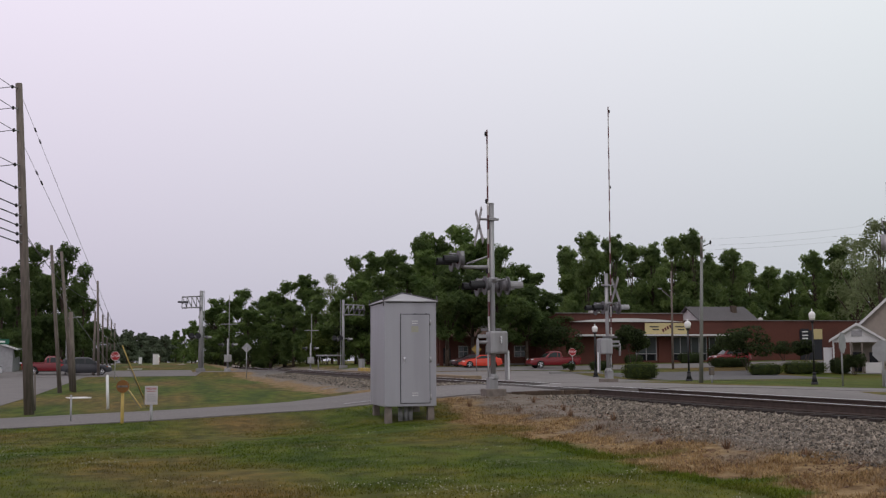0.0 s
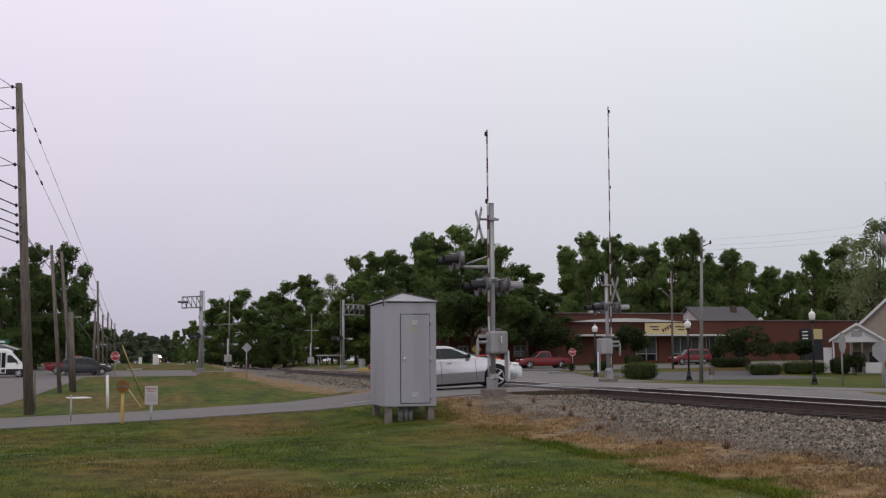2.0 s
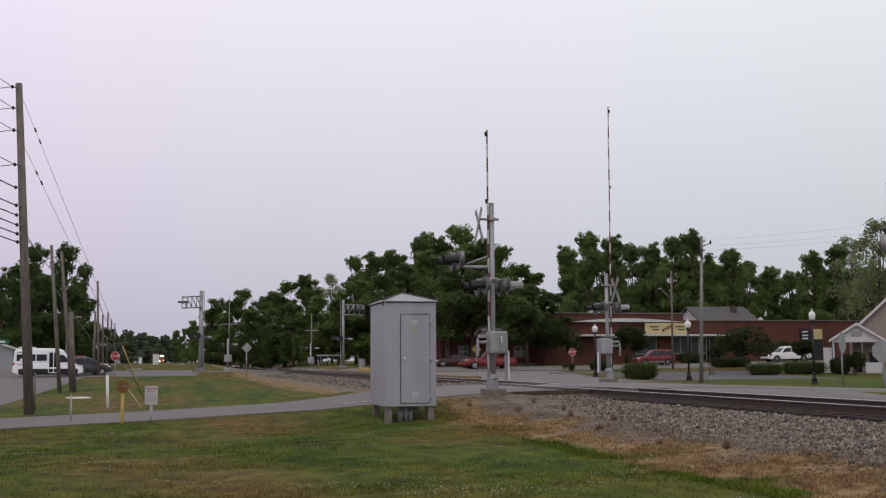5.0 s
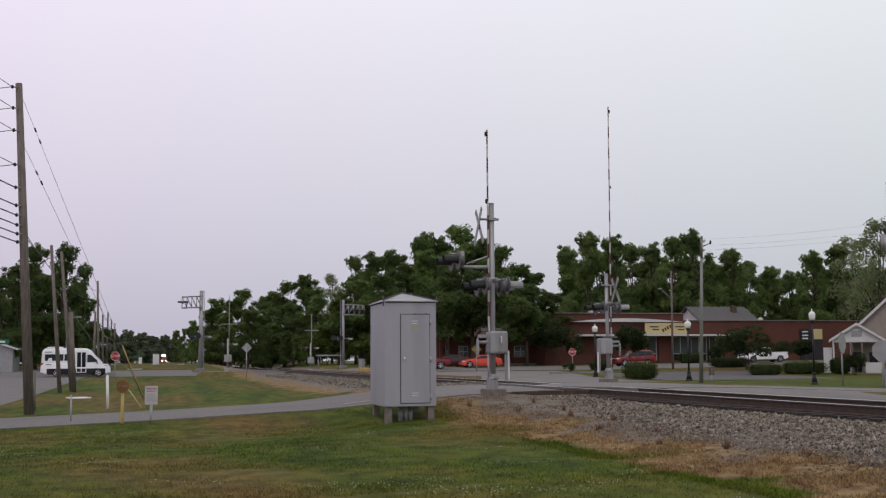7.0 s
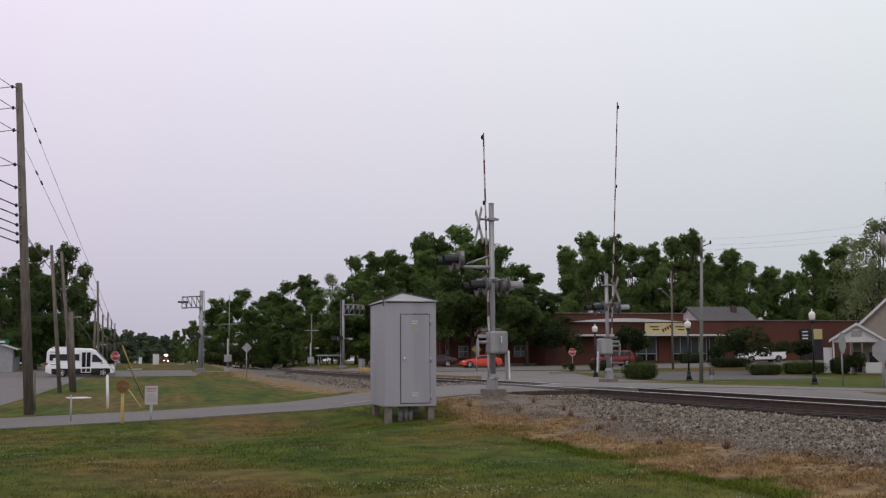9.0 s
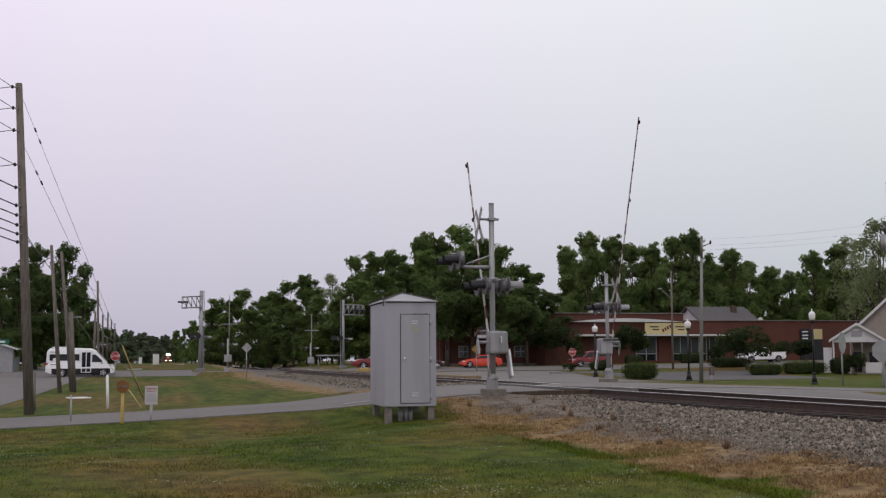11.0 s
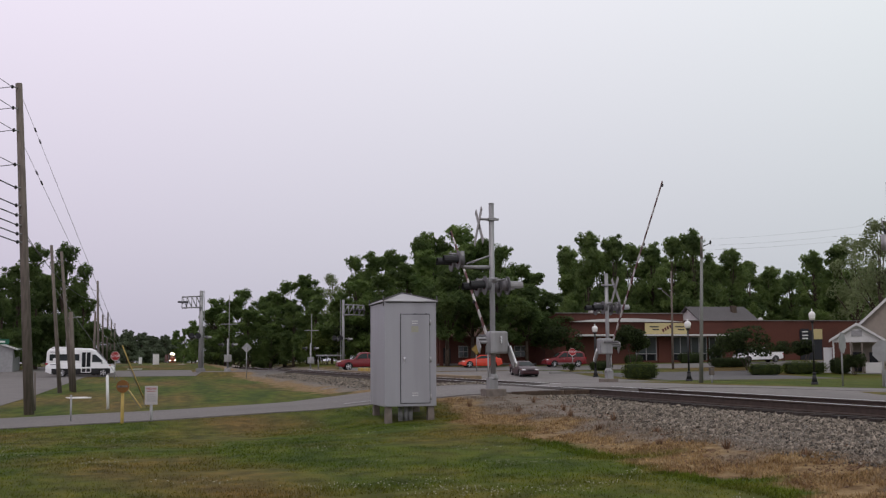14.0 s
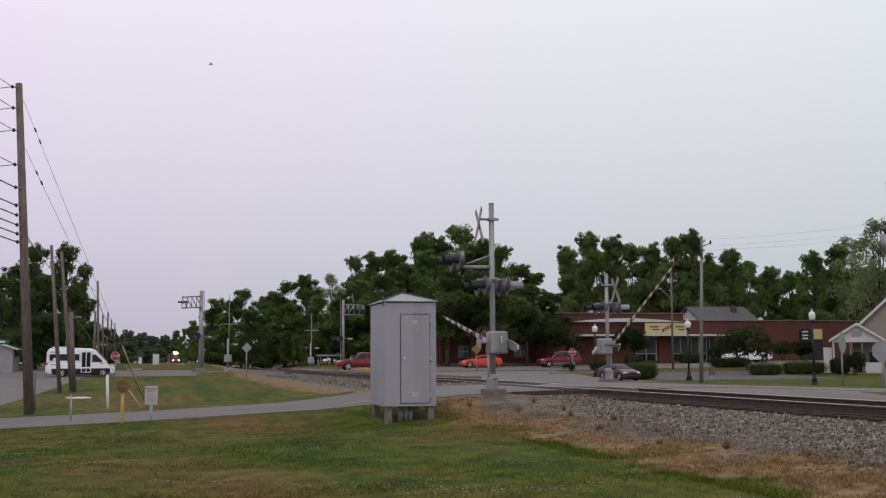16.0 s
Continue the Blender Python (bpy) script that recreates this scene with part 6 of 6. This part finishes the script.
def pickup_shape(mat, name, label, low=None, stripe=False):
    belt = [(-2.85, .95), (-2.8, 1.1), (-.6, 1.1), (.9, 1.08), (1.2, 1.1), (2.2, 1.06), (2.6, .95), (2.85, .75)]
    roof = [(-.78, 1.09), (-.7, 1.6), (-.5, 1.78), (.2, 1.8), (.55, 1.72), (1.25, 1.08)]
    gl = [[(-.55, 1.17), (-.52, 1.6), (-.3, 1.66), (-.28, 1.17)], [(-.2, 1.17), (-.2, 1.67), (.3, 1.66), (.55, 1.55), (.9, 1.17)]]
    t = vehicle(name, label, "pickup truck", 5.7, 1.95, belt, roof, (1.75, -1.75), .38, mat, low, .62, .68, gl, ((1.18, 1.14), (.56, 1.68)), ((-.77, 1.18), (-.70, 1.58)), handles=(-.1,), lamp_z=.92, tail_z=.95, sill=.36)
    part("bed_liner", boxed((-1.75, 0, 1.13), (1.95, 1.5, .05)), M["black"], t)
    for s in (-1, 1):
        part("bed_rail", boxed((-1.75, s * .86, 1.14), (2.1, .12, .1), .02), M[mat], t)
    part("tailgate", boxed((-2.83, 0, .98), (.08, 1.6, .4), .02), M[mat], t)
    if stripe:
        part("tailgate_band", boxed((-2.875, 0, .95), (.02, 1.5, .12)), M["white"], t)
    return t


def van_shape():
    belt = [(-3.1, 1.0), (-3.05, 1.25), (1.3, 1.25), (1.9, 1.2), (2.5, 1.12), (2.9, 1.0), (3.1, .75)]
    roof = [(-3.06, 1.24), (-3.0, 2.35), (-2.8, 2.62), (-.5, 2.66), (.9, 2.62), (1.35, 2.42), (2.35, 1.3)]
    gl = [[(-2.75, 1.5), (-2.75, 2.1), (-1.1, 2.1), (-1.1, 1.5)], [(-1.0, 1.5), (-1.0, 2.1), (-.1, 2.1), (-.1, 1.5)], [(1.05, 1.35), (1.05, 2.05), (1.35, 2.05), (1.95, 1.5), (1.95, 1.35)]]
    t = vehicle("shuttle_van", "white high-roofed shuttle van with black lower trim", "van", 6.2, 2.05, belt, roof, (2.05, -1.65), .36, "car_white", "black", .76, .86, gl,
                ((2.28, 1.38), (1.40, 2.36)), ((-3.03, 1.5), (-3.0, 2.2)), lamp_z=1.0, tail_z=1.2, sill=.3)
    for s in (-1,):
        d_ = part("bus_door", boxed((.52, s * .985, 1.35), (.86, .05, 1.9), .01), M["dark_glass"], t, "glazed folding door")
        for x in (.1, .52, .94):
            part("door_frame", boxed((x, s * 1.012, 1.35), (.07, .03, 1.95)), M["car_white"], d_)
        for z in (.4, 2.3):
            part("door_frame", boxed((.52, s * 1.012, z), (.9, .03, .07)), M["car_white"], d_)
    part("roof_unit", boxed((-1.9, 0, 2.74), (1.4, 1.2, .12), .04), M["car_white"], t)
    for z, w in ((1.15, .5), (2.3, .6)):
        part("text_bar", boxed((-2.4, -1.015, z), (w, .01, .06)), M["car_dark"], t)
    return t


sedan = sedan_shape("silver", "silver_sedan", "silver four-door sedan with grey lower sides and chrome rims", "silver_low", True)
van = van_shape()
suv_dark = suv_shape("car_dark", "dark_suv", "dark grey estate car waiting at the junction")
suv_dark.matrix_basis = pose(-7.25, 113.6, land(-7.25, 113.6) + .03, 0, 0, 2)
truck_west = pickup_shape("car_red", "red_pickup", "red pickup truck with a white tailgate band", stripe=True)
coupe = sedan_shape("car_orange", "orange_sedan", "bright orange-red car parked in the cross street")
coupe.matrix_basis = pose(33.6, 116.4, land(33.6, 116.4) + .03, 0, 0, 180)
truck_red = pickup_shape("car_red", "red_pickup", "red pickup truck in the cross street")
suv_red = suv_shape("car_red", "red_suv", "red car with silver lower sides driving past the shops", "silver_low")
truck_white = pickup_shape("car_white", "white_pickup", "white pickup truck before the brick wall")
queue_car = sedan_shape("car_maroon", "dark_sedan", "dark maroon sedan queueing in the cross street")
maroon = sedan_shape("car_maroon", "maroon_sedan", "dark maroon sedan turning towards the crossing")
far_truck = pickup_shape("car_white", "white_pickup", "white pickup truck parked far down the street")
far_truck.matrix_basis = pose(18.5, 192, land(18.5, 192) + .02, 0, 0, 165)

# ---------------------------------------------------------------- train
M["loco"] = material("locomotive_paint", (0.05, 0.04, 0.04), 0.5, var=0.3)
M["loco_red"] = material("locomotive_nose_red", (0.22, 0.06, 0.03), 0.5, var=0.3)
M["beam"] = glowing("headlight_beam", (1.0, 0.80, 0.52), 30)


def locomotive():
    t = thing("locomotive", pose(0, 0, 0), "dark diesel locomotive with a red nose and bright headlights", "locomotive")
    part("frame", boxed((0, 10, 1.3), (3.0, 20, .35), .05), M["loco"], t)
    part("hood", boxed((0, 12.5, 2.7), (2.2, 14, 2.5), .15), M["loco"], t)
    part("cab", boxed((0, 4.0, 3.0), (3.0, 3.0, 3.0), .2), M["loco"], t)
    part("nose", boxed((0, 1.6, 2.3), (1.9, 2.2, 1.7), .25), M["loco_red"], t, "dark red nose")
    part("pilot", boxed((0, .3, .7), (2.8, .5, .9), .1), M["loco_red"], t)
    for x in (-.7, .7):
        part("windscreen", boxed((x, 2.48, 3.8), (1.0, .06, .7), .05), M["dark_glass"], t)
        part("ditch_light", tubed((x * 1.5, .0, 1.6), (x * 1.5, .1, 1.6), .15, seg=12), M["beam"], t)
        # real headlights, but the discs are enlarged to stand in for their glare
        part("headlight", tubed((x * .6, 2.0, 4.4), (x * .6, 2.4, 4.4), .4, seg=12), M["beam"], t)
    for y in (4, 16):
        bg = part("bogie", boxed((0, y, .7), (2.4, 4.2, .6), .1), M["black"], t)
        for k_ in (-1.5, 0, 1.5):
            for x in (-.76, .76):
                part("wheel", tubed((x - .06, y + k_, .5), (x + .06, y + k_, .5), .5, seg=16), M["rail"], bg)
    return t


def box_car():
    t = thing("freight_car", pose(0, 0, 0), "rust-brown freight car behind the locomotive", "freight car")
    part("body", boxed((0, 7.5, 2.7), (2.9, 15, 3.2), .08), M["brick"], t)
    part("frame", boxed((0, 7.5, 1.0), (2.6, 15.6, .3), .03), M["black"], t)
    for y in (2.2, 12.8):
        for x in (-.76, .76):
            part("wheel", tubed((x - .06, y, .45), (x + .06, y, .45), .45, seg=14), M["rail"], t)
    return t


loco = locomotive()
cars = [box_car(), box_car()]


def small_bird():
    """A small dark bird on the wing, flying along its own x."""
    t = thing("bird", pose(0, 0, 20), "small dark bird flying across the grey sky", "bird")
    part("body", ball(bmesh.new(), (0, 0, 0), (.1, .035, .035), 10, 6), M["black"], t)
    part("tail", boxed((-.13, 0, 0), (.1, .04, .012), .003), M["black"], t)
    for s in (-1, 1):
        part("wing", boxed((.0, s * .1, .025), (.07, .17, .012), .004, rot=Matrix.Rotation(radians(s * 18), 4, "X")), M["black"], t)
    return t


bird = small_bird()

# ---------------------------------------------------------------- movement


def between(t, rows):
    return float(np.interp(t, [r[0] for r in rows], [r[1] for r in rows]))


def smooth_rows(rows, step):
    """Rows at even steps along a smoothed course of (seconds, value)."""
    ts = np.arange(0, 16.0 + step / 2, step)
    return [(float(t), sum(between(min(16, max(0, t + d)), rows) for d in (-.3, -.15, 0, .15, .3)) / 5) for t in ts]


def on_street(x, y, turn, z_of):
    dx = 1.3
    c, s = math.cos(radians(turn)), math.sin(radians(turn))
    za, zb = z_of(x + dx * c, y + dx * s), z_of(x - dx * c, y - dx * s)
    pitch = -math.degrees(math.atan2(za - zb, 2 * dx))
    return Matrix.Translation((x, y, (za + zb) / 2)) @ Matrix.Rotation(radians(turn), 4, "Z") @ Matrix.Rotation(radians(pitch), 4, "Y")


def track_x(y):
    return TRACK_X - float(np.interp(y, [0, 120, 200, 300, 440, 700, 800], [0, 0, 1.5, 4.0, 7.6, 15.5, 18.5]))


def motions():
    # the silver sedan crosses the railway
    course = [(0.0, -9.15), (0.5, -4.5), (0.8, -1.45), (1.0, .05), (1.3, 2.97), (1.5, 4.68), (1.8, 7.05), (2.0, 8.6), (2.3, 10.85), (2.5, 12.3), (3.0, 15.78), (3.5, 19.25), (4.0, 22.76), (4.5, 26.3), (6.0, 37.5), (9.0, 60.0), (16.0, 80.0)]
    ts = [i / 15 for i in range(0, 76)] + [5.5, 6.0, 7.0, 9.0, 12.0, 16.0]
    street = lambda x, y: road_z(x) + .02
    walk(sedan, [(t, on_street(between(t, course), max(31.5, 34.36 - .09 * between(t, course)), -5.1 if t < 6 else 0, street)) for t in ts])
    for w in sedan.children:
        if w.name.startswith("wheel"):
            at = w.matrix_basis.translation.copy()
            rows, turned = [], 0.0
            fine = [i / 30 for i in range(0, 151)]
            for t in fine:
                a = math.degrees(between(t, course) / .335)
                rows.append((t, Matrix.Translation(at) @ Matrix.Rotation(radians(a), 4, "Y")))
            rows.append((16.0, rows[-1][1]))
            walk(w, rows)
    level = lambda x, y: land(x, y) + .03
    # the shuttle van comes up to the junction and waits
    nose = [(0, -14.8), (.5, -13.92), (1, -13.1), (1.5, -12.55), (2, -12.0), (2.5, -11.1), (3, -10.3), (3.5, -9.65), (4, -9.05), (4.2, -8.7), (5.2, -7.0), (6.3, -5.4), (6.8, -5.0), (7.3, -4.68), (7.8, -4.5), (8.3, -4.45), (16, -4.45)]
    walk(van, [(t, on_street(v - 3.1, 110.0, 0, level)) for t, v in smooth_rows(nose, .5)])
    tail = [(0, -13.7), (.5, -12.6), (1, -12.0), (1.5, -11.55), (2, -11.3), (3, -11.05), (4, -11.0), (16, -11.0)]
    walk(truck_west, [(t, on_street(v + 2.85, 116.6, 0, level)) for t, v in smooth_rows(tail, .5)])
    # cross street traffic beyond the railway, heading west
    for ob, y, rows in (
            (truck_red, 112.6, [(0, 40.7), (1.5, 39.8), (3.5, 38.4), (4.2, 37.0), (5.2, 32.5), (6.3, 27.2), (9, 23.4), (12.5, 20.2), (14.5, 20.0), (16, 20.0)]),
            (suv_red, 115.2, [(0, 63.3), (1.5, 58.9), (3.5, 55.4), (7, 51.1), (9, 48.6), (12.5, 43.8), (14, 42.8), (16, 42.2)]),
            (truck_white, 116.2, [(0, 100.0), (2.5, 80.2), (3.5, 75.3), (4.2, 72.5), (6.3, 68.3), (7, 67.8), (9, 67.6), (12.5, 67.6), (14.5, 67.1), (16, 65.7)])):
        walk(ob, [(t, on_street(v, y, 180, level)) for t, v in smooth_rows(rows, .5)])
    walk(queue_car, [(t, on_street(v, 119.4, 180, level)) for t, v in smooth_rows([(0, 33.4), (1, 32.2), (4.2, 31.6), (7, 30.8), (8, 30.2), (9.2, 29.1), (10.3, 27.2), (11.3, 26.2), (16, 26.0)], .5)])
    # the maroon sedan leaves the cross street and comes nearer
    way = [(0, 24.33, 115, 360), (10.0, 24.33, 115, 360), (10.6, 24.95, 115, 358), (11.0, 26.96, 115.2, 348), (11.3, 28.58, 115.2, 334), (11.6, 29.53, 115.0, 320), (11.9, 30.14, 114.0, 297), (12.2, 30.67, 112.3, 288), (12.5, 31.19, 110.2, 281), (12.8, 31.52, 107.8, 272), (13.2, 32.0, 104.5, 266), (13.6, 32.26, 101.3, 264), (14.0, 32.68, 98.6, 268), (14.5, 33.46, 95.9, 269), (15.0, 34.62, 93, 270), (15.5, 35.67, 89.7, 274), (16.0, 36.81, 86.0, 278)]
    walk(maroon, [(t, on_street(x, y, r, level)) for t, x, y, r in way])
    # the train comes up the line
    for ob, lag in ((loco, 0), (cars[0], 21.5), (cars[1], 38)):
        rows = []
        for i in range(17):
            y = 705 - 16.3 * i + lag
            rows.append((float(i), Matrix.Translation((track_x(y), y, .75)) @ Matrix.Rotation(math.atan2(-(track_x(y + 10) - track_x(y - 10)), 20), 4, "Z")))
        walk(ob, rows)
    # a bird crosses the sky
    walk(bird, [(t, pose(-226.24 + 14.280 * t, 115.96 + -3.500 * t, 34.97 + -1.080 * t, 0, 0, -13.8)) for t in (0.0, 4.0, 8.0, 12.0, 14.0, 15.0, 15.5, 16.0)])
    # the gates come down
    near = [(0, 0), (8.1, 0), (8.5, 0.2), (8.8, 1.8), (9.1, 5), (9.5, 9.5), (10.5, 19), (11.5, 28.5), (12.5, 38), (13.5, 47.5), (14.0, 52.5), (14.5, 58.5), (15.0, 65.5), (15.5, 73.5), (16.0, 81)]
    walk(gate_near, [(t, pose(-.08, 0, 1.3, 0, 0, -2) @ pose(0, 0, 0, -a)) for t, a in near])
    far = [(0, 2), (8.1, 2), (8.6, 6.5), (9.1, 13), (9.5, 17.5), (10.5, 28), (11.5, 37), (12.5, 45.5), (13.5, 53), (14.0, 56.5), (14.5, 60.5), (15.0, 65), (15.5, 70), (16.0, 75)]
    walk(gate_far, [(t, pose(-.13, 0, 1.3, 0, 0, -10) @ pose(0, 0, 0, -a)) for t, a in far])


motions()
